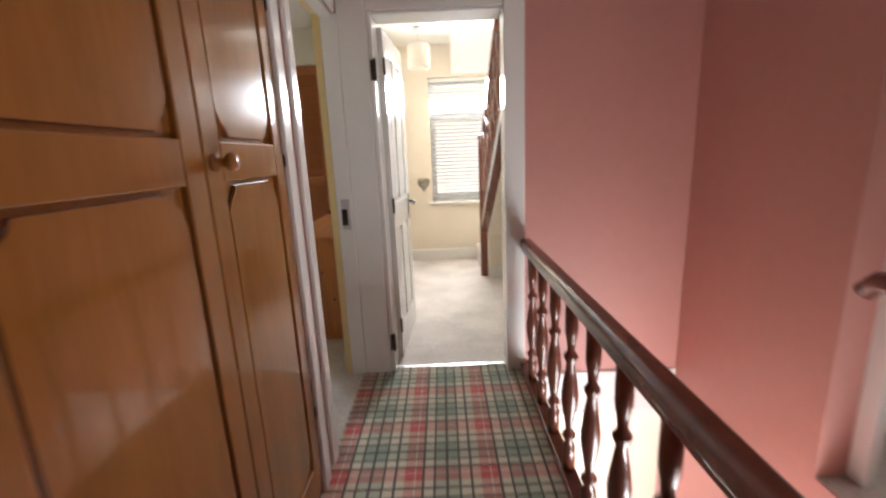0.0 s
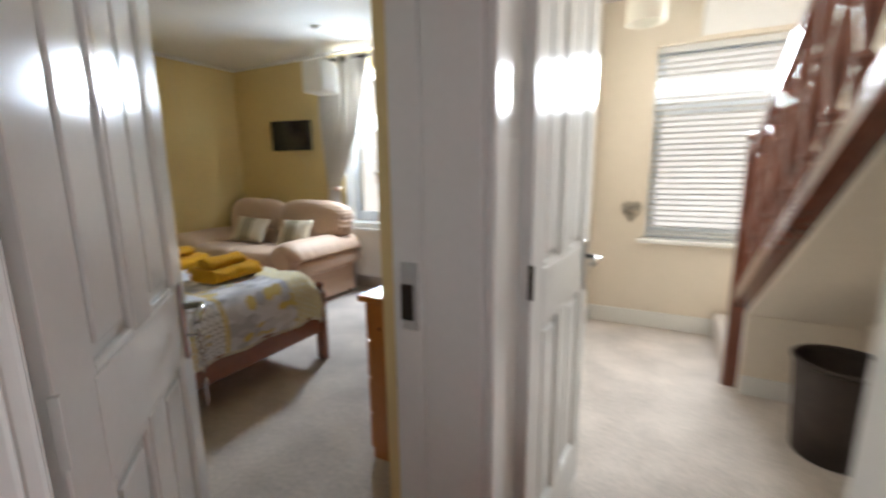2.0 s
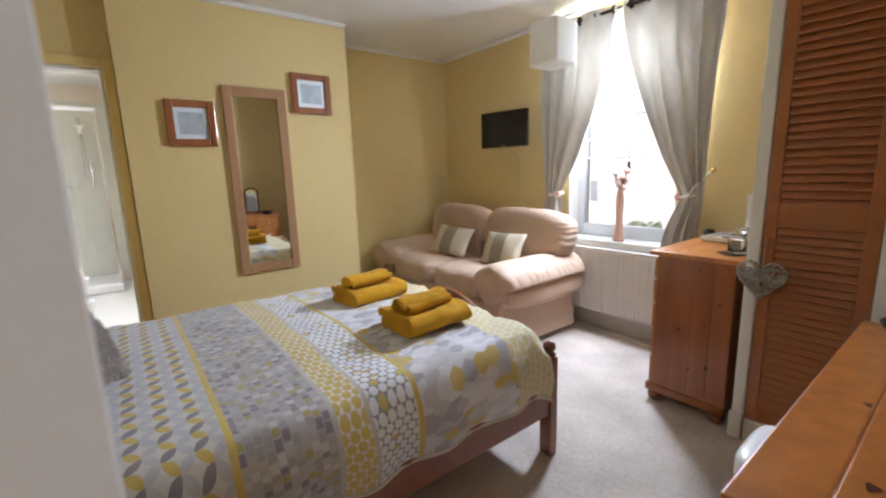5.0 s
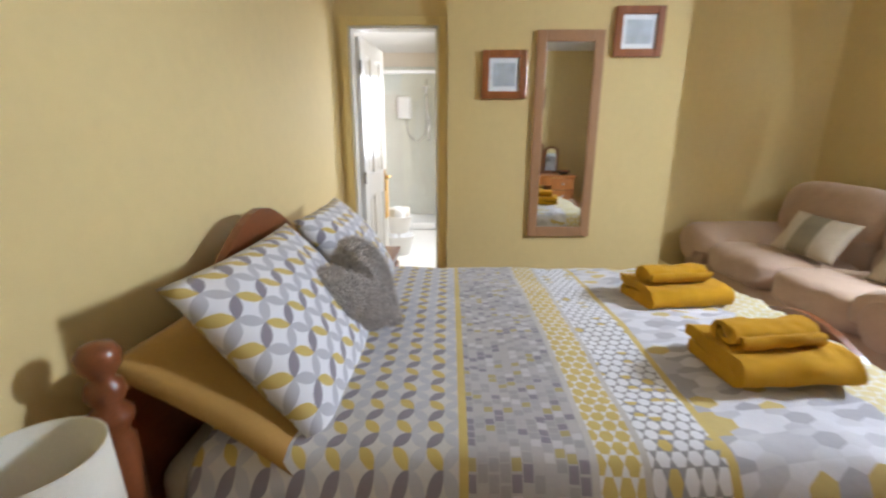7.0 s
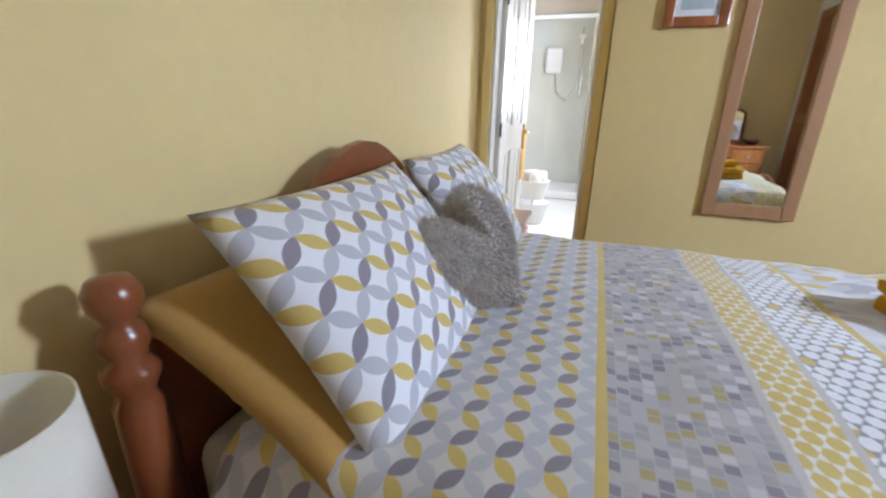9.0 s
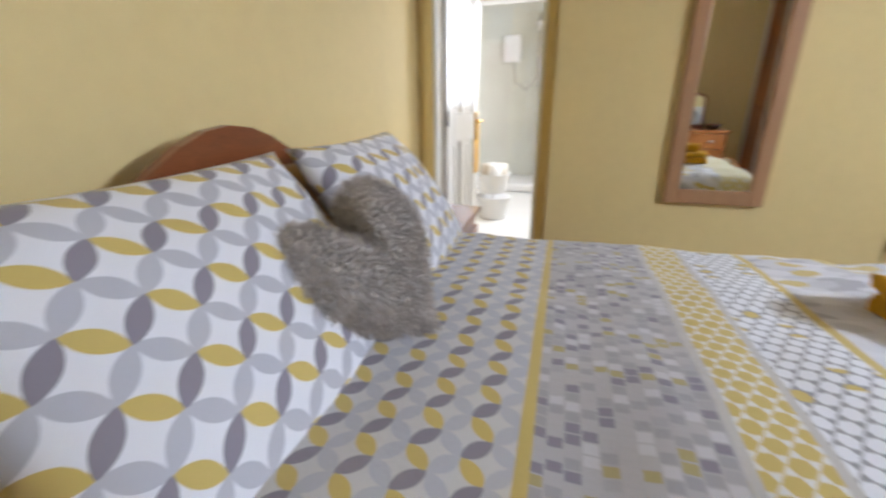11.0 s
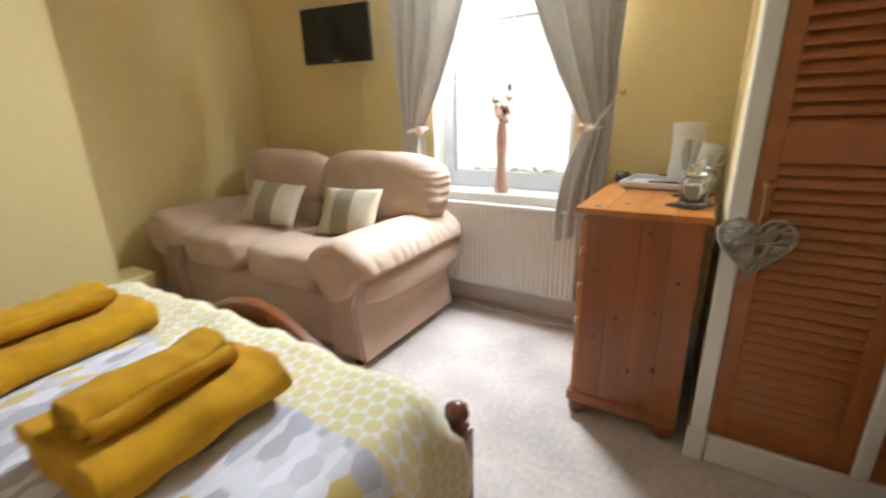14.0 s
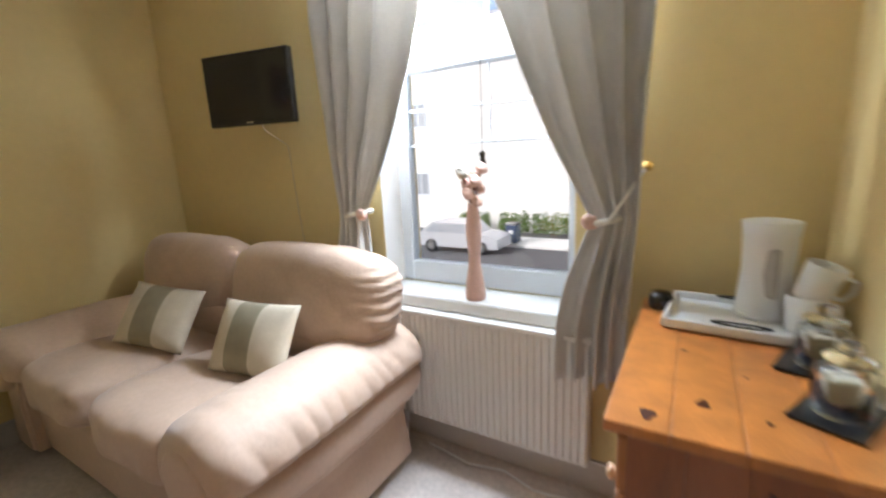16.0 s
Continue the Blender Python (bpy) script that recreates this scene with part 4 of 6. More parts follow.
for x_ in (BX0 + 0.005, BX1 - 0.04):
    part("side_rail", bx(bmesh.new(), x_, 1.96, 0.20, x_ + 0.03, 3.92, 0.335, 0.006), BEDWOOD, bed)
box_part("slat_base", BEDWOOD, bed, BX0 + 0.04, 1.965, 0.27, BX1 - 0.045, 3.92, 0.30, 0.004)
mt = thing("mattress", "cream double mattress on the pine bed", "mattress")
part("pad", bx(bmesh.new(), BX0 + 0.045, 1.968, 0.302, BX1 - 0.05, 3.915, 0.56, 0.05, 4), SHEET, mt, smooth=True)


def make_duvet():
    """The quilt: a puffy top that falls over both sides and rounds down at the foot."""
    bm = bmesh.new()
    uv = bm.loops.layers.uv.new("UVMap")
    nu, nv = 72, 84
    x0, x1 = BX0 + 0.02, BX1 - 0.015
    y0, y1 = 2.06, 3.915
    drop, rad = 0.24, 0.075
    width = x1 - x0
    total = width + 2 * drop
    rows = []
    for j in range(nv + 1):
        v = j / nv
        L = v * (y1 - y0 + 0.10)
        row = []
        for i in range(nu + 1):
            s = i / nu * total - drop
            top = 0.615 + 0.025 * math.sin(math.pi * min(1, max(0, s / width)))
            if 0 <= s <= width:
                x, z = x0 + s, top
                e = min(s, width - s)
                if e < rad:
                    z -= rad * (1 - math.sqrt(max(0, 1 - (1 - e / rad) ** 2)))
            else:
                d = -s if s < 0 else s - width
                x = (x0 - 0.010 if s < 0 else x1 + 0.010)
                fold = 0.016 * math.sin(L * 21 + 2.5 * noise.noise(Vector((L * 2.2, s * 0.5, 4)))) * min(1, d / 0.12)
                x += (-1 if s < 0 else 1) * (fold + 0.018 * math.sin(min(1, d / drop) * math.pi) + 0.004)
                z = 0.615 - rad - d * 0.92
            y = y0 + L
            if L > y1 - y0 - 0.08:
                k = (L - (y1 - y0 - 0.08)) / 0.18
                y = y1 - 0.08 + 0.08 * math.sin(min(1, k) * math.pi / 2)
                z -= 0.115 * (1 - math.cos(k * math.pi / 2)) if 0 <= s <= width else 0.05 * k * k
            if j == 0:
                z -= 0.03
            ny = noise.noise(Vector((x * 4.2, y * 4.2, 1.3))) * 0.013 + noise.noise(Vector((x * 11 + y * 5, y * 9, 7.7))) * (0.004 + 0.006 * max(0, (y - 3.2) / 0.7))
            z += ny if 0 <= s <= width else ny * 0.4
            if 0 <= s <= width:
                z += 0.016 * noise.noise(Vector((x * 17 + y * 9, y * 2.6, 2.2))) * min(1, max(0, (y - 3.2) / 0.4)) + 0.004 * noise.noise(Vector((x * 5, y * 22, 9.1)))
            row.append((bm.verts.new((x, y, z)), (s + 0.3, L)))
        rows.append(row)
    for a, b in zip(rows, rows[1:]):
        for i in range(nu):
            q = (a[i], a[i + 1], b[i + 1], b[i])
            f = bm.faces.new([k[0] for k in q])
            for lp, k in zip(f.loops, q):
                lp[uv].uv = k[1]
    return bm


dv = thing("duvet", "grey, white and mustard patterned duvet spread on the bed", "duvet")
cover = part("cover", make_duvet(), DUVET, dv, smooth=True)
so = cover.modifiers.new("thickness", "SOLIDIFY")
so.thickness, so.offset = 0.02, -1
for edge_ in (0, 72):
    line = [cover.data.vertices[j * 73 + edge_].co.copy() for j in range(85)]
    part("hem", tube(bmesh.new(), line, 0.008, 6), SHEET, dv, "pale stitched hem", True)


def lay_pillow(name, label, material, w, h, t, m, crease=0.006):
    root = thing(name, label, "pillow", m)
    part("case", pillow(bmesh.new(), w, h, t, 20, crease), material, root, smooth=True)
    return root


lay_pillow("pillow", "white pillow with petal print leaning on the headboard", PETAL, 0.70, 0.52, 0.17, pose(-2.39, 2.19, 0.766, 128, 0, 0), 0.010)
lay_pillow("pillow", "white petal print pillow beside the fur cushion", PETAL, 0.66, 0.50, 0.18, pose(-3.09, 2.19, 0.775, 127, 0, 2), 0.012)
lay_pillow("pillow", "plain mustard pillow propped behind the printed one", MUSTARD_PLAIN, 0.71, 0.48, 0.13, pose(-2.335, 2.12, 0.690, 146, 0, 0))
lay_pillow("pillow", "plain mustard pillow propped against the headboard", MUSTARD_PLAIN, 0.66, 0.48, 0.13, pose(-3.06, 2.09, 0.725, 122, 0, 0))


def fur_cushion():
    """A heart-shaped cushion with a shaggy pile."""
    root = thing("fur_cushion", "shaggy grey heart-shaped fur cushion on the bed", "cushion", pose(-2.61, 2.325, 0.742, 124, 0, -24) @ pose(0, 0, 0, 0, 0, -18))
    bm = bmesh.new()
    n, ring = 40, 12
    rings = []
    for side in (1, -1):
        for k in range(ring + 1):
            f = k / ring
            row = []
            for i in range(n):
                a = 2 * math.pi * i / n
                x = 16 * math.sin(a) ** 3 / 34 * 0.40
                y_ = (13 * math.cos(a) - 5 * math.cos(2 * a) - 2 * math.cos(3 * a) - math.cos(4 * a) + 2.5) / 29 * 0.37
                if math.cos(a) > 0:
                    y_ -= 0.10 * math.exp(-(x / 0.05) ** 2)
                z = side * 0.085 * math.sqrt(max(0, 1 - f * f))
                row.append(bm.verts.new((x * f, y_ * f, z)))
            rings.append((side, row))
    for (s1, a), (s2, b) in zip(rings, rings[1:]):
        if s1 == s2:
            for i in range(n):
                try:
                    bm.faces.new((a[i], a[(i + 1) % n], b[(i + 1) % n], b[i]))
                except ValueError:
                    pass
    bmesh.ops.remove_doubles(bm, verts=bm.verts[:], dist=0.0008)
    bmesh.ops.recalc_face_normals(bm, faces=bm.faces[:])
    bm.normal_update()
    faces = [(f.calc_center_median(), f.normal.copy(), f.calc_area(), [v.co.copy() for v in f.verts]) for f in bm.faces]
    part("body", bm, FUR, root, smooth=True)
    rng = random.Random(11)
    fur = bmesh.new()
    weights = [a for _, _, a, _ in faces]
    for c, nrm, _, vs in rng.choices(faces, weights, k=22000):
        p = c.lerp(rng.choice(vs), rng.random())
        d = (nrm + Vector((rng.uniform(-0.7, 0.7), rng.uniform(-1.0, 0.3), rng.uniform(-0.6, 0.6)))).normalized()
        side = d.orthogonal().normalized() * 0.0016
        tip = p + d * rng.uniform(0.010, 0.026)
        fur.faces.new([fur.verts.new(q) for q in (p - side, p + side, tip)])
    part("fur", fur, FUR, root, "long shaggy pile", kind="stuff")


fur_cushion()


def towel_stack(x, y, rz, seed, label):
    """A folded bath towel with a rolled hand towel on it."""
    root = thing("towel_stack", label, "towel", pose(x, y, 0.634, 0, 0, rz), "towel stacks on the bed")
    rng = random.Random(seed)

    def folded(w, d, h, th):
        # a thick cloth folded once: the bend on one long side, the open edges on the other
        R = h / 2
        outer = [(-w / 2 + u / 8 * (w - R), 0.0) for u in range(9)]
        outer += [(w / 2 - R + R * math.cos(a), R + R * math.sin(a)) for a in [math.pi * (-0.5 + i / 16) for i in range(1, 16)]]
        outer += [(w / 2 - R - u / 8 * (w - R + 0.022), h - 0.004 * (u / 8) ** 2) for u in range(9)]
        ri = R - th
        inner = [(-w / 2 - 0.026, h - th * 0.35), (-w / 2 - 0.02, h - th * 0.9)]
        inner += [(-w / 2 + u / 5 * (w - R), h - th - 0.002 * math.sin(u)) for u in range(6)]
        inner += [(w / 2 - R + ri, R)]
        inner += [(w / 2 - R - u / 5 * (w - R), th) for u in range(6)]
        inner += [(-w / 2 - 0.005, th * 0.5)]
        path = outer + inner
        return sweep(path, d)

    def sweep(path, d):
        # draws the folded section out along the towel, with the soft dents of thick towelling
        bm = bmesh.new()
        nseg = 34
        rings = []
        for k in range(nseg + 1):
            yy = -d / 2 + d * k / nseg
            ring = []
            for px, pz in path:
                q = Vector((px * 9, yy * 9, seed + pz * 6))
                dz = (0.011 * noise.noise(q) + 0.006 * noise.noise(q * 2.8) + 0.0025 * noise.noise(q * 7)) * min(1, max(0, pz) / 0.02)
                dx = 0.008 * noise.noise(Vector((yy * 11, pz * 20, seed * 2.0)))
                ring.append(bm.verts.new((px + dx, yy + 0.010 * noise.noise(Vector((px * 14, pz * 28, seed + k // 20))), pz + dz)))
            rings.append(ring)
        m_ = len(path)
        for a, b in zip(rings, rings[1:]):
            for i in range(m_):
                bm.faces.new((a[i], a[(i + 1) % m_], b[(i + 1) % m_], b[i]))
        caps = [bm.faces.new(rings[0]), bm.faces.new(list(reversed(rings[-1])))]
        rim = [e for f in caps for e in f.edges]
        bmesh.ops.triangulate(bm, faces=caps)
        bmesh.ops.recalc_face_normals(bm, faces=bm.faces[:])
        for e in rim:
            e.smooth = False
        return bm

    def rolled(w, d, h):
        # a hand towel rolled loosely one and a half times
        turn = [math.pi * (0.15 - 3.1 * i / 54) for i in range(55)]
        size = [1 - 0.56 * i / 54 for i in range(55)]
        path = [(w / 2 * r * math.cos(a), h / 2 + h / 2 * r * math.sin(a)) for a, r in zip(turn, size)]
        path += [(w / 2 * (r - 0.20) * math.cos(a), h / 2 + h / 2 * (r - 0.20) * math.sin(a)) for a, r in zip(reversed(turn), reversed(size))]
        return sweep(path, d)
    part("bath_towel", folded(0.225, 0.335, 0.078, 0.0365), MUSTARD, root, smooth=True)
    hand = part("hand_towel", rolled(0.145, 0.25, 0.080), MUSTARD, root, smooth=True)
    hand.matrix_basis = pose(-0.022, -0.012, 0.068, 0, 0, rng.uniform(-4, 4))


towel_stack(-2.335, 3.53, 4, 2, "folded mustard bath towel with rolled hand towel on the duvet")
towel_stack(-2.875, 3.54, 8, 5, "folded mustard towels stacked at the far side of the duvet")


# ---------------------------------------------------------------- sofa
def make_sofa():
    root = thing("sofa", "peach suede two-seat sofa with rolled arms under the television", "sofa")
    x0, x1, y0, y1 = -4.64, -2.82, 4.53, 5.46
    part("base", puff(bmesh.new(), (x1 - x0 - 0.08, y1 - y0 - 0.10, 0.32), Matrix.Translation(((x0 + x1) / 2, (y0 + y1) / 2 + 0.0, 0.19)), 12, 10), LEATHER, root, smooth=True)
    part("back_frame", puff(bmesh.new(), (x1 - x0 - 0.14, 0.22, 0.66), Matrix.Translation(((x0 + x1) / 2, y1 - 0.12, 0.46)), 8, 10), LEATHER, root, smooth=True)
    for s, xa in ((-1, x0 + 0.15), (1, x1 - 0.15)):
        out = []
        for i in range(25):
            a = math.pi * (-0.15 + 1.3 * i / 24)
            out.append((xa + s * 0.135 * math.cos(a), 0.455 + 0.125 * math.sin(a)))
        out = out + [(xa - s * 0.10, 0.36), (xa - s * 0.075, 0.28), (xa - s * 0.09, 0.05), (xa + s * 0.135, 0.05), (xa + s * 0.11, 0.22), (xa + s * 0.095, 0.33)]
        bm = arch_slab(bmesh.new(), out, "y", y0, y1 - 0.10)
        bmesh.ops.bevel(bm, geom=[e for e in bm.edges if abs(e.verts[0].co.y - e.verts[1].co.y) < 1e-5], offset=0.014, segments=3, affect="EDGES")
        part("arm", bm, LEATHER, root, smooth=False)
        pts = [(xa + s * 0.10 * math.cos(math.pi * i / 16 * 1.2 - 0.3), y0 - 0.004, 0.455 + 0.093 * math.sin(math.pi * i / 16 * 1.2 - 0.3)) for i in range(17)]
        part("piping", tube(bmesh.new(), pts, 0.006, 6), LEATHER, root, smooth=True)
        part("scroll", lathe(bmesh.new(), [(0.004, -0.046), (0.06, -0.044), (0.098, -0.041), (0.111, -0.034), (0.114, 0.05)], 28, (xa + s * 0.012, y0, 0.475), "y"), LEATHER, root, "rounded arm front", True)
        pad = bmesh.new()
        ny_, na = 150, 30
        rings = []
        for k in range(ny_ + 1):
            f = k / ny_
            yy = y0 - 0.035 + f * (y1 - y0 + 0.015)
            e = min(f, 1 - f) * 2 * 5.5
            thick = 0.072 * (1 - (1 - min(1, e)) ** 2) ** 0.5 if e < 1 else 0.072
            belly = 1 + 0.10 * math.sin(math.pi * min(1, f * 1.15))
            ring = []
            for side in (1, -1):
                for q in range(na + 1):
                    u = q / na if side > 0 else 1 - q / na
                    an = math.radians(2 + 196 * u)
                    # the cloth gathers into pleats along the outer edge
                    pleat = (0.014 * abs(math.sin(yy * 38 + u * 9 + 2.2 * noise.noise(Vector((yy * 6, u * 2, s))))) ** 0.6 - 0.011) * max(0, 1 - abs(u - 0.09) / 0.15) * (0.55 + 0.45 * noise.noise(Vector((yy * 9, 2.0, s * 2))))
                    r_ = 0.112 + (0.5 + 0.5 * side) * thick * belly + (pleat + 0.005 * noise.noise(Vector((yy * 5, u * 3, s * 3))) + 0.0025 * noise.noise(Vector((yy * 26 + u * 8, u * 9, s * 5)))) * (side > 0)
                    wide = 1 + 0.36 * min(1, e) * max(0, -math.cos(an)) * (side > 0)
                    ring.append(pad.verts.new((xa + s * 0.012 + s * wide * r_ * math.cos(an), yy, 0.478 + (0.90 - 0.10 * max(0, -math.cos(an))) * r_ * math.sin(an))))
            rings.append(ring)
        mm = len(rings[0])
        for p_, q_ in zip(rings, rings[1:]):
            for i in range(mm):
                pad.faces.new((p_[i], p_[(i + 1) % mm], q_[(i + 1) % mm], q_[i]))
        pad.faces.new(rings[0])
        pad.faces.new(list(reversed(rings[-1])))
        bmesh.ops.recalc_face_normals(pad, faces=pad.faces[:])
        part("side_roll", puff(bmesh.new(), (0.17, y1 - y0 - 0.04, 0.17), Matrix.Translation((xa + s * 0.105, (y0 + y1) / 2 + 0.01, 0.395)), 3.2, 16, 0.004, 8), LEATHER, root, smooth=True)
        part("arm_pad", pad, LEATHER, root, "puffy gathered arm pad", True)
    xm = (x0 + x1) / 2
    for a, b in ((x0 + 0.27, xm - 0.003), (xm + 0.003, x1 - 0.27)):
        part("seat_cushion", puff(bmesh.new(), (b - a, 0.74, 0.23), Matrix.Translation(((a + b) / 2, y0 + 0.345, 0.425)) @ pose(0, 0, 0, -3, 0, 0), 4.2, 30, 0.012, 6), LEATHER, root, smooth=True)
    for a, b, s in ((x0 + 0.10, xm - 0.002, -1), (xm + 0.002, x1 + 0.0, 1)):
        bm = bmesh.new()
        puff(bm, (b - a, 0.30, 0.42), Matrix.Translation(((a + b) / 2, y1 - 0.19, 0.765)) @ pose(0, 0, 0, -12, 0, 0), 3.4, 32, 0.010, 5)
        for v in bm.verts:
            e = max(0, (s * (v.co.x - (a + b) / 2) / ((b - a) / 2) - 0.72) / 0.28)
            v.co.x += 0.007 * math.sin(v.co.z * 150 + 3 * noise.noise(v.co * 7)) * e
        part("back_cushion", bm, LEATHER, root, "rounded back cushion gathered at the end", True)
        part("lower_back", puff(bmesh.new(), (b - a - 0.20, 0.20, 0.28), Matrix.Translation(((a + b) / 2 - s * 0.09, y1 - 0.25, 0.55)), 4, 10, 0.004), LEATHER, root, smooth=True)
    for x_ in (x0 + 0.1, x1 - 0.1):
        for y_ in (y0 + 0.06, y1 - 0.1):
            part("foot", lathe(bmesh.new(), [(0.025, 0), (0.03, 0.05)], 12, (x_, y_, 0)), DARKWOOD, root)
    return root


make_sofa()


def striped_cushion(m, label):
    root = thing("scatter_cushion", label, "cushion", m, "striped cushions on the sofa")
    w, h, t = 0.38, 0.29, 0.11
    src = pillow(bmesh.new(), w, h, t, 18, 0.004)
    for f in src.faces:
        c = f.calc_center_median()
        f.material_index = 1 if -0.085 < c.x < 0.037 else 0
    part("case", src, [TAUPE, OLIVE], root, smooth=True)


striped_cushion(pose(-3.88, 4.92, 0.674, 56, 0, 20) @ pose(0, 0, 0, 0, 0, -7), "cream and olive striped cushion leaning on the sofa back")
striped_cushion(pose(-3.27, 4.96, 0.664, 60, 0, 9), "cream and olive striped cushion propped against the sofa")

# pale yellow box on the floor between bed and sofa
pb = thing("storage_box", "pale yellow storage box standing on the carpet", "box", pose(-4.52, 4.28, 0.0))
part("body", bx(bmesh.new(), -0.13, -0.1, 0.0, 0.13, 0.1, 0.27, 0.012), YELLOW_GLOSS, pb)
part("lid", bx(bmesh.new(), -0.135, -0.105, 0.27, 0.135, 0.105, 0.30, 0.008), YELLOW_GLOSS, pb)

# ---------------------------------------------------------------- television, pictures, mirror
tv = thing("television", "small black flat television on a wall bracket", "television", pose(-3.618, 5.345, 1.662, 0, 0, 11.0))
part("casing", bx(bmesh.new(), -0.243, -0.014, -0.158, 0.243, 0.022, 0.158, 0.007), BLACK, tv)
part("screen", bx(bmesh.new(), -0.228, -0.016, -0.135, 0.228, -0.0135, 0.145, 0.0), mat("glossy_black_screen", (0.006, 0.006, 0.008), 0.12, vary=0.05), tv, "dark switched-off screen")
part("badge", bx(bmesh.new(), -0.02, -0.0165, -0.150, 0.02, -0.0135, -0.143), CHROME, tv, "small silver badge bar")
part("bracket", bx(bmesh.new(), -0.03, 0.022, -0.05, 0.03, 0.215, 0.05, 0.004), BLACK, tv)
part("cable", tube(bmesh.new(), [(0.02, 0.03, -0.15), (0.02, 0.05, -0.18), (0.03, 0.19, -0.25), (0.035, 0.20, -0.5), (0.06, 0.19, -0.75), (0.07, 0.19, -0.95)], 0.0022, 6), TAUPE, tv, "thin pale cable")


def picture(y0, z0, y1, z1, label):
    root = thing("picture_frame", label, "picture", pose(-4.238, 0, 0), "framed prints beside the mirror")
    f = 0.048
    for nm, c in (("frame_side", (0.0, y0, z0, 0.028, y0 + f, z1)), ("frame_side", (0.0, y1 - f, z0, 0.028, y1, z1)), ("frame_rail", (0.0, y0 + f, z0, 0.028, y1 - f, z0 + f)), ("frame_rail", (0.0, y0 + f, z1 - f, 0.028, y1 - f, z1))):
        box_part(nm, REDPINE, root, *c, 0.005)
    box_part("mount", PLASTIC, root, 0.004, y0 + f, z0 + f, 0.012, y1 - f, z1 - f, 0.0, "white card mount")
    box_part("print", mat("pale_grey_print", (0.42, 0.45, 0.46), 0.6, vary=0.3, scale=18), root, 0.012, y0 + f + 0.025, z0 + f + 0.03, 0.0135, y1 - f - 0.025, z1 - f - 0.03, 0.0, "pale grey sketch")
    box_part("glazing", GLASS, root, 0.015, y0 + f, z0 + f, 0.017, y1 - f, z1 - f, 0.0).visible_shadow = False


picture(2.828, 1.525, 3.122, 1.825, "small framed pale print in a reddish wooden frame")
picture(3.668, 1.782, 3.980, 2.080, "framed pale print hung above the mirror's shoulder")
wm = thing("wall_mirror", "tall wall mirror in a light brown wooden frame", "mirror", pose(-4.238, 0, 0))
MIRRORFRAME = mat("light_brown_wood_frame", (0.40, 0.22, 0.11), 0.4, vary=0.12, scale=4, stretch=(3, 3, 0.5))
for nm, c in (("frame_side", (0, 3.178, 0.59, 0.026, 3.243, 1.944)), ("frame_side", (0, 3.550, 0.59, 0.026, 3.615, 1.944)), ("frame_rail", (0, 3.243, 0.59, 0.026, 3.55, 0.660)), ("frame_rail", (0, 3.243, 1.874, 0.026, 3.55, 1.944))):
    box_part(nm, MIRRORFRAME, wm, *c, 0.006)
part("glass", bx(bmesh.new(), 0.004, 3.243, 0.660, 0.014, 3.55, 1.874), mirror_mat, wm, "silvered mirror glass")

# ---------------------------------------------------------------- window, curtains, radiator
win = thing("window_bedroom", "white plastic window with glazing bars and deep white sill", "window", kind="structure")
wx0, wx1, wy = -3.06, -2.19, 5.69
for nm, c in (("window_frame", (wx0, wy, 0.73, wx0 + 0.06, wy + 0.06, 2.28)), ("window_frame", (wx1 - 0.06, wy, 0.73, wx1, wy + 0.06, 2.28)), ("window_frame", (wx0 + 0.06, wy, 0.73, wx1 - 0.06, wy + 0.06, 0.83)),
              ("window_frame", (wx0 + 0.06, wy, 2.22, wx1 - 0.06, wy + 0.06, 2.28)), ("transom", (wx0 + 0.06, wy - 0.012, 1.69, wx1 - 0.06, wy + 0.06, 1.85))):
    box_part(nm, UPVC, win, *c, 0.006)
for z_ in (1.530, 1.375):
    box_part("glazing_bar", UPVC, win, wx0 + 0.06, wy + 0.028, z_ - 0.007, wx1 - 0.06, wy + 0.040, z_ + 0.007, 0.002)
box_part("glazing_bar", UPVC, win, -2.602, wy + 0.027, 1.38, -2.588, wy + 0.041, 1.69, 0.002)
box_part("glazing_bar", UPVC, win, -2.602, wy + 0.027, 1.85, -2.588, wy + 0.041, 2.22, 0.002)
pane("pane", win, wx0 + 0.06, wy + 0.030, 0.83, wx1 - 0.06, wy + 0.036, 1.69)
pane("pane", win, wx0 + 0.06, wy + 0.030, 1.85, wx1 - 0.06, wy + 0.036, 2.22)
part("window_handle", tube(bmesh.new(), [(-2.62, wy - 0.012, 1.81), (-2.62, wy - 0.04, 1.81), (-2.70, wy - 0.045, 1.80)], 0.008, 8), PLASTIC, win, smooth=True)
box_part("window_sill", WHITE, win, wx0 - 0.0, 5.49, 0.672, wx1 + 0.0, wy, 0.73, 0.010, "deep white painted sill")
for c in ((wx0 - 0.004, 5.551, 0.73, wx0 + 0.004, wy, 2.28), (wx1 - 0.004, 5.551, 0.73, wx1 + 0.004, wy, 2.28), (wx0, 5.551, 2.272, wx1, wy, 2.285)):
    box_part("reveal_lining", CEIL, win, *c, 0.0, "white painted reveal")

pole = thing("curtain_pole", "dark metal curtain pole with round ends above the window", "curtain pole")
part("pole", tube(bmesh.new(), [(-3.32, 5.45, 2.385), (-1.90, 5.45, 2.385)], 0.012, 12), BRONZE, pole, smooth=True)
for x_ in (-3.34, -1.885):
    part("finial", lathe(bmesh.new(), [(0.012, -0.02), (0.028, -0.008), (0.030, 0.006), (0.014, 0.024), (0.004, 0.027)], 14, (x_, 5.45, 2.385), "x"), BRONZE, pole, smooth=True)
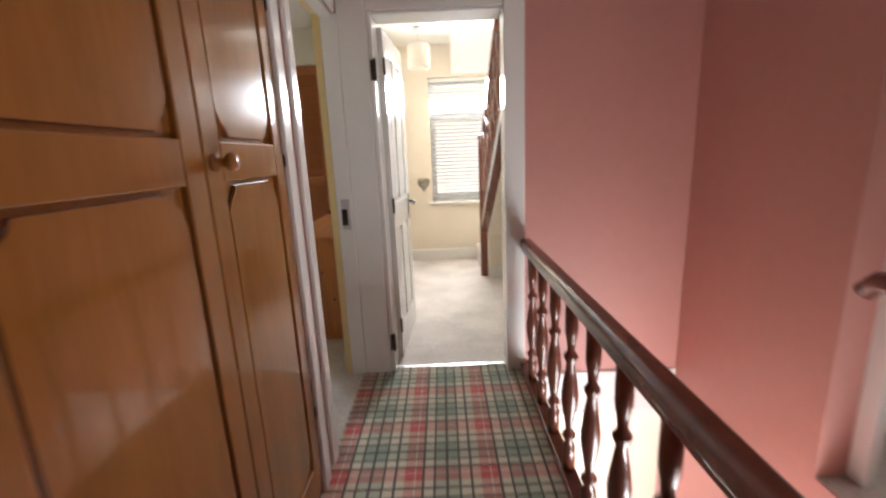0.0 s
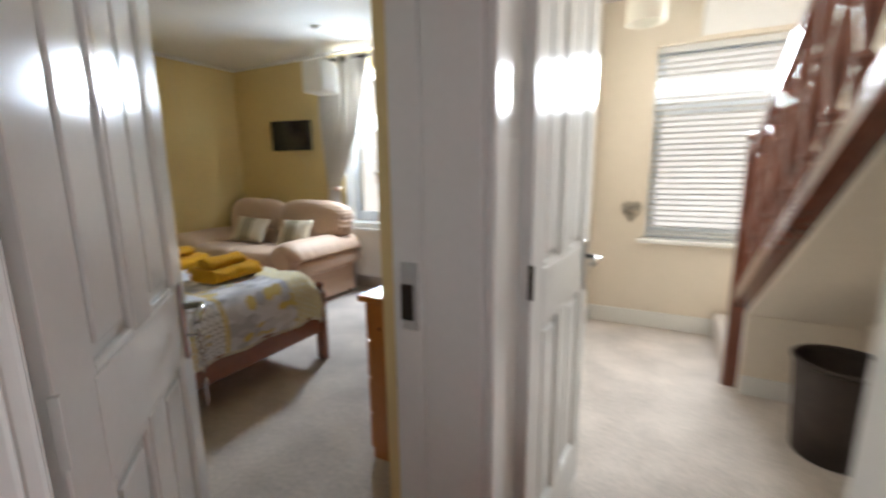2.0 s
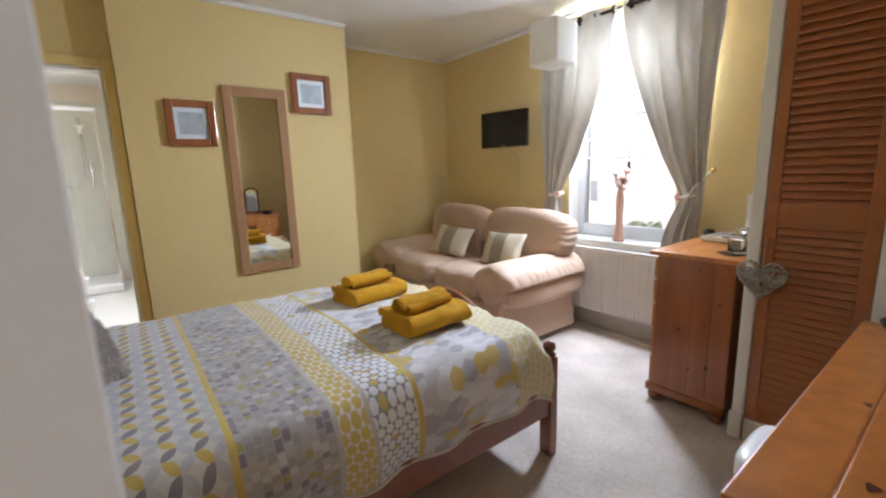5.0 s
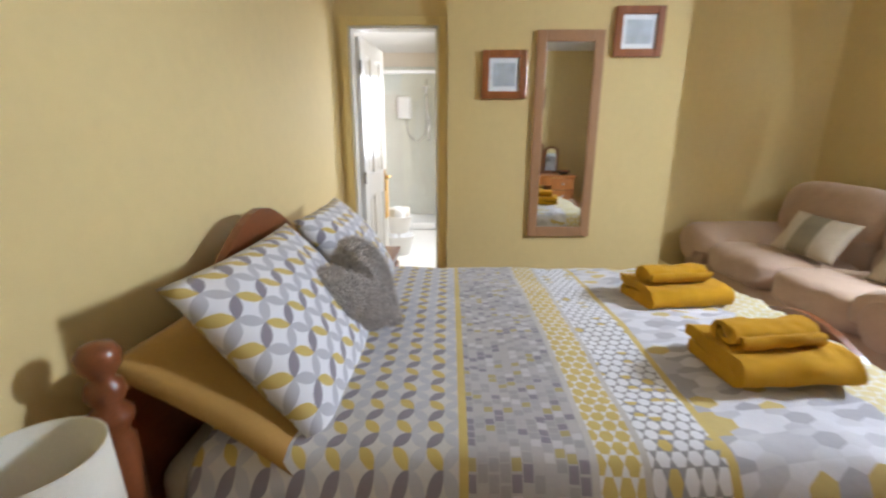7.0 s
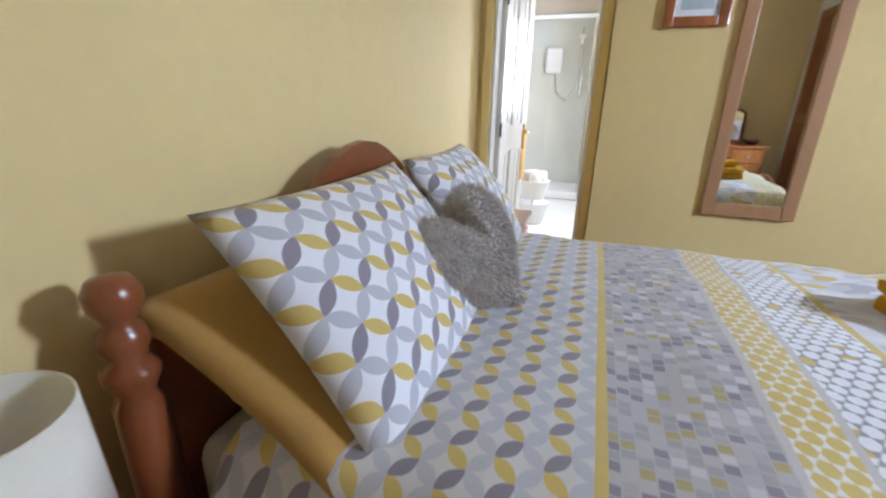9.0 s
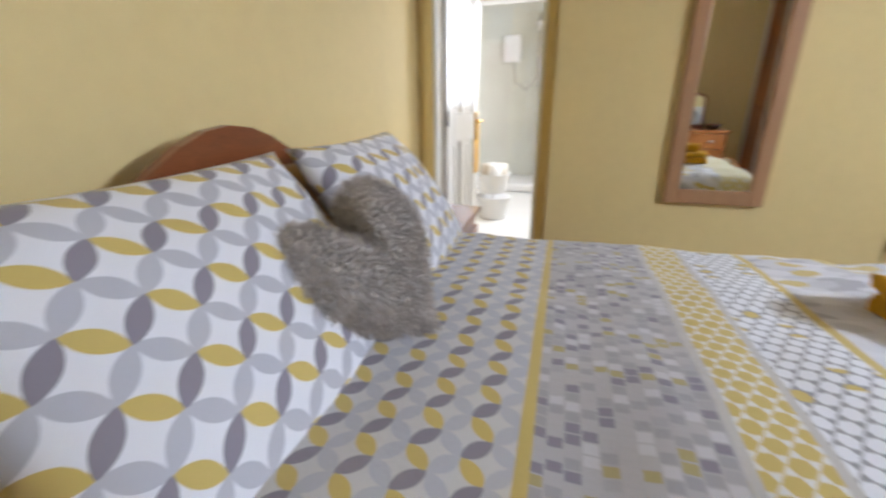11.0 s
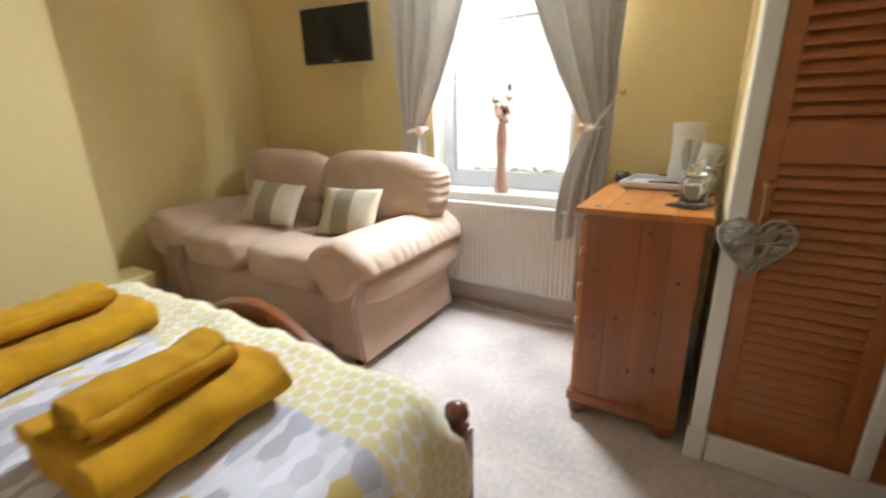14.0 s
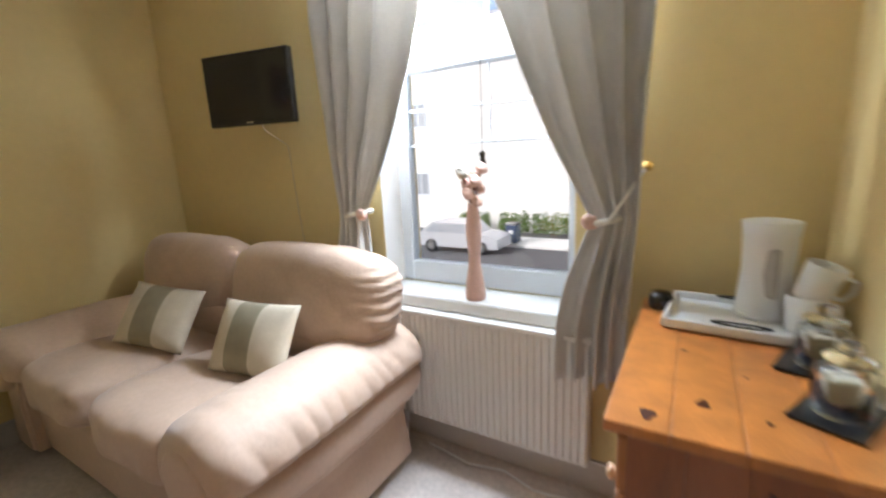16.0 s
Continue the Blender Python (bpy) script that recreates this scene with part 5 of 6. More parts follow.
for x_ in (-3.26, -1.94):
    part("bracket", tube(bmesh.new(), [(x_, 5.45, 2.385), (x_, 5.55, 2.40)], 0.008, 8), BRONZE, pole)


def curtain(top_out, top_in, tie_out, tie_in, bot_out, bot_in, ring, label):
    """A drape on eyelets, gathered by a tieback, with deep soft folds."""
    root = thing("curtain", label, "curtain", group="window curtains")
    bm = bmesh.new()
    ns, nt_ = 96, 60
    zt, zk, zb = 2.42, 1.09, 0.52
    rows = []
    for j in range(nt_ + 1):
        z = zt + (zb - zt) * j / nt_
        row = []
        for i in range(ns + 1):
            s = i / ns
            if z >= zk:
                k = (zt - z) / (zt - zk)
                ko, ki = k ** 1.3, k ** 1.55
                o = top_out + (tie_out - top_out) * ko
                n_ = top_in + (tie_in - top_in) * ki
            else:
                k = (zk - z) / (zk - zb)
                kk = math.sin(min(1, k * 1.25) * math.pi / 2)
                o = tie_out + (bot_out - tie_out) * kk
                n_ = tie_in + (bot_in - tie_in) * kk
            x = o + (n_ - o) * s
            tight = math.exp(-((z - zk) / 0.16) ** 2)
            amp = 0.040 * (1 - 0.55 * tight) * (0.75 + 0.6 * noise.noise(Vector((s * 6, z * 0.7, 5))))
            ph = 2 * math.pi * (3.6 * s + 0.35 * math.sin(4.4 * s + len(label))) + 1.6 * noise.noise(Vector((s * 3, z * 1.1, len(label))))
            y_ = 5.45 + amp * math.sin(ph) + 0.012 * noise.noise(Vector((s * 9, z * 5, 3))) - 0.02 * (1 - tight) * (1 if z < zk else 0.3)
            x += 0.010 * math.cos(ph) * (1 - tight)
            row.append(bm.verts.new((x, min(y_, 5.525), z + (0.012 * math.sin(ph * 0.5) if j == nt_ else 0))))
        rows.append(row)
    for a, b in zip(rows, rows[1:]):
        for i in range(ns):
            bm.faces.new((a[i], a[i + 1], b[i + 1], b[i]))
    c = part("drape", bm, CURTAIN, root, smooth=True)
    sd = c.modifiers.new("thickness", "SOLIDIFY")
    sd.thickness = 0.004
    for k in range(5):
        s = (k + 0.5) / 4.8
        x = top_out + (top_in - top_out) * min(1, s)
        part("eyelet", lathe(bmesh.new(), [(0.019, -0.006), (0.030, -0.006), (0.032, 0), (0.030, 0.006), (0.019, 0.006), (0.019, -0.006)], 16, (x, 5.448, 2.385), "x", cap=False), BRONZE, root, "dark metal eyelet", True)
    xm_ = (ring + tie_in) / 2
    w_ = abs(ring - tie_in) / 2 + 0.012
    bm = bmesh.new()
    tube(bm, [(xm_ + w_ * math.cos(2 * math.pi * i / 20), 5.455 + 0.05 * math.sin(2 * math.pi * i / 20), zk + 0.01 * math.cos(2 * math.pi * i / 20)) for i in range(21)], 0.011, 8)
    tb = part("tieback", bm, SHADE, root, "pale cord tieback", True)
    bm = bmesh.new()
    puff(bm, (0.055, 0.04, 0.05), Matrix.Translation((tie_in, 5.415, zk)), 2.2, 5, 0.004, 40)
    part("rosette", bm, VASEWOOD, tb, "small pink fabric knot", True)
    return root


curtain(-3.27, -2.60, -3.215, -3.07, -3.225, -3.02, -3.17, "grey lined curtain tied back with pale cord")
cr = curtain(-1.925, -2.56, -1.975, -2.115, -1.995, -2.215, -2.045, "grey lined curtain tied back to a wall knob")
part("tieback_cord", tube(bmesh.new(), [(-2.06, 5.395, 1.09), (-2.01, 5.41, 1.17), (-1.968, 5.525, 1.255)], 0.006, 7), SHADE, cr, smooth=True)
kn = thing("tieback_knob", "small brass tieback knob on the yellow wall", "hook")
part("knob", lathe(bmesh.new(), [(0.008, 0.0), (0.007, -0.02), (0.016, -0.03), (0.014, -0.038), (0.004, -0.042)], 14, (-1.963, 5.55, 1.258), "y"), GOLD, kn, smooth=True)

rad = thing("radiator", "white ribbed panel radiator under the window", "radiator")
bm = bmesh.new()
cols, prev = 124, None
for i in range(cols + 1):
    x = -2.99 + 0.88 * i / cols
    y_ = 5.448 + 0.010 * (0.5 + 0.5 * math.tanh(5 * math.sin(2 * math.pi * i / 4.0 + 0.7)))
    ring = [bm.verts.new((x, 5.462, 0.15)), bm.verts.new((x, y_, 0.175)), bm.verts.new((x, y_, 0.635)), bm.verts.new((x, 5.462, 0.66))]
    if prev:
        for a, b, c, d in zip(prev, ring, ring[1:], prev[1:]):
            bm.faces.new((a, b, c, d))
    prev = ring
part("ribbed_front", bm, RADIATOR, rad)
box_part("back_panel", RADIATOR, rad, -2.99, 5.464, 0.15, -2.11, 5.52, 0.655, 0.006)
box_part("top_grille", RADIATOR, rad, -2.995, 5.445, 0.655, -2.105, 5.522, 0.672, 0.004)
part("valve", lathe(bmesh.new(), [(0.016, 0.08), (0.016, 0.15), (0.010, 0.16)], 12, (-2.96, 5.49, 0.0)), PLASTIC, rad, smooth=True)
part("pipe", tube(bmesh.new(), [(-2.96, 5.49, 0.0), (-2.96, 5.49, 0.1)], 0.008, 8), RADIATOR, rad)
for xx in (-2.85, -2.25):
    box_part("bracket", RADIATOR, rad, xx - 0.015, 5.52, 0.3, xx + 0.015, 5.55, 0.5, 0.002)

cb = thing("floor_cable", "loose white cable lying on the carpet", "cable")
part("lead", tube(bmesh.new(), [(-2.83, 5.48, 0.006), (-2.6, 5.44, 0.006), (-2.45, 5.47, 0.006), (-2.3, 5.42, 0.006), (-2.1, 5.45, 0.006), (-1.99, 5.50, 0.006)], 0.005, 6), PLASTIC, cb, smooth=True)

vs = thing("vase", "slender blush ceramic vase with dried flowers on the sill", "vase", pose(-2.595, 5.545, 0.73))
part("body", lathe(bmesh.new(), [(0.040, 0.0), (0.043, 0.02), (0.038, 0.07), (0.026, 0.14), (0.024, 0.19), (0.031, 0.26), (0.032, 0.31), (0.025, 0.36), (0.019, 0.39), (0.020, 0.40)], 20), VASEWOOD, vs, smooth=True)
rng = random.Random(4)
for i in range(9):
    a = i * 2.4 + rng.uniform(-0.4, 0.4)
    r_, h_ = rng.uniform(0.015, 0.045), 0.41 + 0.016 * i
    stem = part("stem", tube(bmesh.new(), [(0, 0, 0.38), (r_ * math.cos(a), r_ * math.sin(a), h_)], 0.003, 6), DARKWOOD, vs, "thin dry stem")
    bm = bmesh.new()
    puff(bm, (0.048, 0.044, 0.046), Matrix.Translation((r_ * math.cos(a), r_ * math.sin(a), h_)), 2.0, 5, 0.010, 45)
    part("flower_head", bm, VASEWOOD if i != 7 else WICKER, stem, "crumpled dried flower head", True)
hang = thing("hanging_charm", "small dark charm hanging on a thread in the window", "ornament")
part("thread", tube(bmesh.new(), [(-2.60, 5.66, 1.33), (-2.60, 5.66, 1.70)], 0.0016, 5), BRONZE, hang)
part("charm", lathe(bmesh.new(), [(0.002, 1.24), (0.012, 1.26), (0.016, 1.285), (0.010, 1.31), (0.014, 1.325), (0.003, 1.34)], 12, (-2.60, 5.66, 0)), BRONZE, hang, smooth=True)

lp = thing("ceiling_lamp", "white paper box pendant lamp under the bedroom ceiling", "lamp", pose(-2.71, 4.86, 0))
part("shade", bx(bmesh.new(), -0.11, -0.11, 1.95, 0.11, 0.11, 2.22, 0.02, 3), PAPER, lp, "white pleated paper shade")
part("cord", tube(bmesh.new(), [(0, 0, 2.22), (0, 0, 2.49)], 0.003, 6), PLASTIC, lp)
part("ceiling_rose", lathe(bmesh.new(), [(0.03, 2.47), (0.045, 2.485), (0.045, 2.5)], 16), PLASTIC, lp, smooth=True)


# ---------------------------------------------------------------- pine chest of drawers and what stands on it
def knots(parent, spots, plane):
    """Dark knots let flush into pine boards."""
    for p, q, r in spots:
        bm = bmesh.new()
        n = 12
        vs_ = []
        for i in range(n):
            a = 2 * math.pi * i / n
            rr = r * (1 + 0.25 * math.sin(3 * a + p * 40))
            vs_.append((p + rr * math.cos(a), q + rr * 1.35 * math.sin(a)))
        if plane[0] == "y":
            arch_slab(bm, vs_, "y", plane[1] - 0.0012, plane[1] + 0.001)
        elif plane[0] == "z":
            f0 = [bm.verts.new((a, b, plane[1] + 0.0012)) for a, b in vs_]
            bm.faces.new(f0)
        part("knot", bm, KNOT, parent, "dark knot in the pine")


chest = thing("chest_of_drawers", "honey pine five-drawer chest with turned knobs beside the cupboard", "chest")
cx0, cx1, cy0, cy1 = -1.925, -1.545, 4.742, 5.435
for i in range(4):
    a = cx0 + 0.018 + i * (cx1 - cx0 - 0.018) / 4
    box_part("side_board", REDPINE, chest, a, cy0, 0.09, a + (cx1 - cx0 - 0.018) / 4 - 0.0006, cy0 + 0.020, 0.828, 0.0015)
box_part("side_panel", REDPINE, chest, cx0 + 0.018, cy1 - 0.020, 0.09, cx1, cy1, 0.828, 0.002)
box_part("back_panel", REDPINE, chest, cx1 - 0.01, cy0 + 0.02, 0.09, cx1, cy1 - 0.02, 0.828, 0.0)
for i in range(4):
    a = cx0 - 0.022 + i * 0.1045
    box_part("top_board", PINE, chest, a, cy0 - 0.014, 0.828, a + 0.104, cy1 + 0.014, 0.851, 0.003)
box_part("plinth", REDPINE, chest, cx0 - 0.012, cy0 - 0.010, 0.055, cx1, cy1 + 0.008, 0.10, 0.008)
zz = 0.105
for k, h_ in enumerate((0.165, 0.150, 0.145, 0.135, 0.118)):
    for c in ((cy0 + 0.006, cy1 - 0.006),) if k < 4 else ((cy0 + 0.006, (cy0 + cy1) / 2 - 0.004), ((cy0 + cy1) / 2 + 0.004, cy1 - 0.006)):
        dr = box_part("drawer", PINE, chest, cx0, c[0], zz, cx0 + 0.022, c[1], zz + h_ - 0.008, 0.004)
        for yy in ((c[0] + 0.13, c[1] - 0.13) if k < 4 else ((c[0] + c[1]) / 2,)):
            part("knob", lathe(bmesh.new(), [(0.010, 0.0), (0.008, -0.010), (0.016, -0.020), (0.017, -0.027), (0.011, -0.033), (0.003, -0.035)], 14, (cx0, yy, zz + h_ / 2), "x"), KNOB, dr, "turned pine knob", True)
    zz += h_
for x_ in (cx0 + 0.03, cx1 - 0.04):
    for y_ in (cy0 + 0.03, cy1 - 0.03):
        part("bun_foot", lathe(bmesh.new(), [(0.022, 0.0), (0.036, 0.015), (0.038, 0.035), (0.026, 0.056)], 16, (x_, y_, 0)), BEDWOOD, chest, "dark turned bun foot", True)
knots(chest, [(-1.78, 0.45, 0.007), (-1.66, 0.50, 0.005), (-1.85, 0.36, 0.005), (-1.72, 0.25, 0.007), (-1.64, 0.28, 0.009), (-1.60, 0.62, 0.006), (-1.87, 0.62, 0.004), (-1.70, 0.78, 0.005)], ("y", cy0))
knots(chest, [(-1.795, 4.85, 0.011), (-1.88, 4.775, 0.013), (-1.70, 4.83, 0.005), (-1.83, 5.075, 0.006), (-1.72, 4.99, 0.004)], ("z", 0.851))

tray = thing("tray", "white plastic tray with cut-out handles on the chest", "tray", pose(-1.705, 5.315, 0.853, 0, 0, -5))
bm = bmesh.new()
bx(bm, -0.165, -0.125, 0.0, 0.165, 0.125, 0.008, 0.003)
for c in ((-0.172, -0.132, 0.004, -0.160, 0.132, 0.028), (0.160, -0.132, 0.004, 0.172, 0.132, 0.028), (-0.160, -0.132, 0.004, 0.160, -0.120, 0.028), (-0.160, 0.120, 0.004, 0.160, 0.132, 0.028)):
    bx(bm, *c, 0.004)
part("base", bm, PLASTIC, tray)
for s in (-1, 1):
    part("handle_slot", tube(bmesh.new(), [(0.06 * math.cos(2 * math.pi * i / 20), s * 0.112 + 0.012 * math.sin(2 * math.pi * i / 20), 0.030) for i in range(21)], 0.003, 6), BLACK, tray, "dark rim of the handle slot", True)

kettle = thing("kettle", "white plastic jug kettle on the tray", "kettle", pose(-1.655, 5.375, 0.862, 0, 0, 60))
bm = bmesh.new()
lathe(bm, [(0.062, 0.0), (0.064, 0.02), (0.057, 0.12), (0.060, 0.21), (0.065, 0.252), (0.058, 0.254), (0.0, 0.254)], 26, cap=False)
part("jug", bm, PLASTIC, kettle, smooth=True)
part("handle", tube(bmesh.new(), [(0.05, 0, 0.22), (0.095, 0, 0.21), (0.105, 0, 0.15), (0.095, 0, 0.07), (0.055, 0, 0.04)], 0.011, 10), PLASTIC, kettle, smooth=True)
part("water_gauge", bx(bmesh.new(), -0.055, -0.045, 0.06, -0.035, 0.0, 0.19, 0.008), mat("grey_water_window", (0.45, 0.44, 0.43), 0.2), kettle, "grey oval water window")
part("heating_base", lathe(bmesh.new(), [(0.066, -0.0), (0.068, 0.008), (0.06, 0.016)], 24), PLASTIC, kettle, smooth=True)


def mug(m, label):
    root = thing("mug", label, "mug", m, "white mugs on the tray")
    part("cup", lathe(bmesh.new(), [(0.030, 0.0), (0.034, 0.004), (0.040, 0.09), (0.037, 0.09), (0.031, 0.008), (0.0, 0.008)], 22, cap=False), PLASTIC, root, smooth=True)
    part("handle", tube(bmesh.new(), [(0.034, 0, 0.075), (0.060, 0, 0.07), (0.064, 0, 0.045), (0.055, 0, 0.022), (0.032, 0, 0.018)], 0.005, 8), PLASTIC, root, smooth=True)


mug(pose(-1.588, 5.275, 0.863), "white mug standing on the tray")
mug(pose(-1.583, 5.275, 0.945, 6, 16, 0), "white mug stacked askew in another mug")
for mx, my, mr in ((-1.60, 4.905, -27), (-1.60, 5.10, -20)):
    co = thing("coaster", "dark slate coaster under a glass jar", "mat", pose(mx, my, 0.853, 0, 0, mr), "slate coasters on the chest")
    part("slate", bx(bmesh.new(), -0.052, -0.068, 0.0, 0.052, 0.068, 0.006, 0.002), BLACK, co)
JARGLASS = glass_material("thick_clear_glass", (0.96, 0.98, 0.97))


def jar(x, y, label):
    """A squat storage jar with square shoulders and a knobbed glass stopper."""
    root = thing("glass_jar", label, "jar", pose(x, y, 0.860), "glass jars on the chest")
    body = part("jar", lathe(bmesh.new(), [(0.040, 0.0), (0.043, 0.004), (0.043, 0.072), (0.038, 0.082), (0.030, 0.086), (0.030, 0.094), (0.027, 0.094), (0.027, 0.084), (0.036, 0.079), (0.039, 0.070), (0.039, 0.008), (0.0, 0.008)], 28, cap=False), JARGLASS, root, "clear glass body", True)
    body.visible_shadow = False
    lid = part("lid", lathe(bmesh.new(), [(0.026, 0.088), (0.034, 0.096), (0.035, 0.101), (0.018, 0.106), (0.010, 0.110), (0.016, 0.118), (0.014, 0.128), (0.003, 0.131)], 24), JARGLASS, root, "clear glass stopper", True)
    lid.visible_shadow = False
    rng = random.Random(int(y * 1000))
    for k in range(5):
        sm = bmesh.new()
        bx(sm, -0.022, -0.003, -0.026, 0.022, 0.003, 0.026, 0.0025, 2)
        sc = part("sachet", sm, SHADE if k % 3 else OLIVE, root, "paper sachet standing in the jar")
        sc.matrix_basis = pose(rng.uniform(-0.006, 0.006), -0.018 + k * 0.009, 0.037, rng.uniform(-8, 8), rng.uniform(-6, 6), rng.uniform(-14, 14))


jar(-1.598, 4.905, "clear glass jar of sachets on a slate coaster")
jar(-1.590, 5.095, "clear glass jar with stopper beside the tray")
sk = thing("speaker", "small round black speaker on the chest corner", "speaker", pose(-1.898, 5.36, 0.853))
part("body", lathe(bmesh.new(), [(0.030, 0.0), (0.034, 0.012), (0.033, 0.035), (0.024, 0.048), (0.0, 0.05)], 20), BLACK, sk, smooth=True)

# ---------------------------------------------------------------- built-in cupboard with louvre doors
trim("cupboard_frame", "white gloss frame of the built-in cupboard", [
    (-1.502, 4.705, 0, -1.452, 4.74, CZ), (-1.085, 4.705, 0.11, -1.045, 4.74, 2.17), (-0.665, 4.705, 0, -0.60, 4.74, CZ), (-1.452, 4.705, 2.17, -0.665, 4.74, CZ), (-1.452, 4.705, 0.0, -0.665, 4.74, 0.11), (-1.51, 4.695, 0.0, -1.452, 4.705, 0.13)])
slat_bm = bmesh.new()
bx(slat_bm, -0.137, -0.003, -0.0225, 0.137, 0.003, 0.0225, 0.002, 1)
slat_me = mesh("slat", slat_bm, LOUVRE)


def louvre_door(x0, x1, label):
    root = thing("louvre_door", label, "door", pose(0, 4.712, 0), "louvre doors of the built-in cupboard")
    s = (x1 - x0 - 0.274) / 2 + 0.001
    for nm, c in (("stile", (x0, 0, 0.115, x0 + s, 0.026, 2.165)), ("stile", (x1 - s, 0, 0.115, x1, 0.026, 2.165)), ("rail", (x0 + s, 0, 0.115, x1 - s, 0.026, 0.21)), ("rail", (x0 + s, 0, 1.02, x1 - s, 0.026, 1.115)), ("rail", (x0 + s, 0, 2.085, x1 - s, 0.026, 2.165))):
        box_part(nm, LOUVRE, root, *c, 0.003)
    xm_ = (x0 + x1) / 2
    for z0, z1 in ((0.225, 1.01), (1.13, 2.075)):
        n = round((z1 - z0) / 0.034)
        for i in range(n + 1):
            o = new("slat", slat_me)
            o.parent = root
            o.matrix_basis = pose(xm_, 0.014, z0 + i * (z1 - z0) / n, -30, 0, 0)
    part("knob", lathe(bmesh.new(), [(0.010, 0.0), (0.008, -0.012), (0.016, -0.022), (0.014, -0.030), (0.003, -0.033)], 14, (x0 + 0.03, 0, 0.965), "y"), LOUVRE, root, smooth=True)


louvre_door(-1.450, -1.087, "closed varnished pine louvre cupboard door with hanging heart")
louvre_door(-1.043, -0.667, "closed varnished pine louvre cupboard door")
wicker_heart("wicker_heart", "large grey wicker heart hanging on the louvre door", -1.430, 4.668, 0.785, 0.190, 0.178, 5, 52, 0.0030)

# ---------------------------------------------------------------- dressing table
dt = thing("dressing_table", "knotty pine dressing table with drawers against the yellow wall", "dressing table")
dx0, dx1, dy0, dy1 = -1.055, -0.600, 3.245, 4.42
for i in range(4):
    a = dx0 - 0.02 + i * 0.1175
    box_part("top_board", PINE, dt, a, dy0 - 0.02, 0.735, a + 0.117, dy1 + 0.02, 0.762, 0.004)
for ya, yb in ((dy0, dy0 + 0.34), (dy1 - 0.34, dy1)):
    for i in range(4):
        a = dx0 + 0.02 + i * 0.1085
        box_part("side_board", PINE, dt, a, ya, 0.0, a + 0.108, ya + 0.018, 0.735, 0.0015)
    box_part("side_panel", PINE, dt, dx0 + 0.02, yb - 0.018, 0.0, dx1, yb, 0.735, 0.002)
    for k in range(4):
        dr = box_part("drawer", PINE, dt, dx0, ya + 0.006, 0.045 + k * 0.172, dx0 + 0.022, yb - 0.006, 0.045 + k * 0.172 + 0.164, 0.004)
        part("knob", lathe(bmesh.new(), [(0.010, 0.0), (0.008, -0.010), (0.015, -0.019), (0.010, -0.030), (0.003, -0.032)], 14, (dx0, (ya + yb) / 2, 0.127 + k * 0.172), "x"), PLASTIC, dr, "white china knob", True)
box_part("apron", PINE, dt, dx0 + 0.01, dy0 + 0.34, 0.62, dx0 + 0.03, dy1 - 0.34, 0.735, 0.003)
knots(dt, [(-0.98, 0.62, 0.007), (-0.90, 0.66, 0.009), (-0.82, 0.50, 0.006), (-0.95, 0.42, 0.006), (-0.75, 0.30, 0.008), (-0.88, 0.20, 0.007), (-0.70, 0.58, 0.006)], ("y", dy0))
knots(dt, [(-0.92, 3.42, 0.010), (-0.80, 3.62, 0.012), (-0.97, 3.75, 0.008), (-0.72, 3.9, 0.011), (-0.88, 4.1, 0.009), (-0.76, 3.38, 0.008)], ("z", 0.762))

dm = thing("dressing_mirror", "triple arched dressing mirror in a dark wooden frame", "mirror", pose(-0.66, 3.83, 0.762))


def arch_mirror(parent, y0, y1, h, rz, at):
    n = 14
    def out(inset):
        a, b, t = y0 + inset, y1 - inset, h - inset
        r_ = (b - a) / 2
        pts = [(a, inset), (b, inset)]
        for i in range(n + 1):
            q = math.pi * i / n
            pts.append(((a + b) / 2 + r_ * math.cos(q), t - r_ * 0.75 + r_ * 0.75 * math.sin(q)))
        return pts
    fr = part("mirror_frame", arch_slab(bmesh.new(), out(0.0), "x", 0.0, 0.018), BEDWOOD, parent, "dark arched wooden frame")
    fr.matrix_basis = pose(*at, 0, 0, rz)
    part("mirror_glass", arch_slab(bmesh.new(), out(0.026), "x", -0.003, 0.0), mirror_mat, fr, "arched mirror glass")


arch_mirror(dm, -0.21, 0.21, 0.50, 0, (0.02, 0, 0.02))
arch_mirror(dm, 0.0, 0.21, 0.38, 28, (0.02, 0.215, 0.02))
arch_mirror(dm, -0.21, 0.0, 0.38, -28, (0.02, -0.215, 0.02))
box_part("base", BEDWOOD, dm, -0.06, -0.42, 0.0, 0.05, 0.42, 0.022, 0.004, "dark wooden mirror base")
bw = thing("bowl", "dark glazed bowl on the dressing table", "bowl", pose(-0.93, 4.28, 0.762))
part("dish", lathe(bmesh.new(), [(0.045, 0.0), (0.05, 0.004), (0.085, 0.04), (0.092, 0.055), (0.086, 0.055), (0.05, 0.012), (0.0, 0.012)], 26, cap=False), BLACK, bw, smooth=True)
part("potpourri", puff(bmesh.new(), (0.14, 0.14, 0.05), Matrix.Translation((0, 0, 0.05)), 2.4, 8, 0.014, 50), BEDWOOD, bw, "dark dried petals", True)
stl = thing("stool", "white upholstered stool tucked under the dressing table", "stool", pose(-1.085, 3.90, 0))
part("seat", puff(bmesh.new(), (0.28, 0.30, 0.10), Matrix.Translation((0, 0, 0.45)), 4.5, 10, 0.002), PLASTIC, stl, "white padded seat", True)
for sx in (-1, 1):
    for sy in (-1, 1):
        part("leg", tube(bmesh.new(), [(sx * 0.12, sy * 0.12, 0), (sx * 0.105, sy * 0.105, 0.42)], 0.016, 10), PLASTIC, stl, smooth=True)
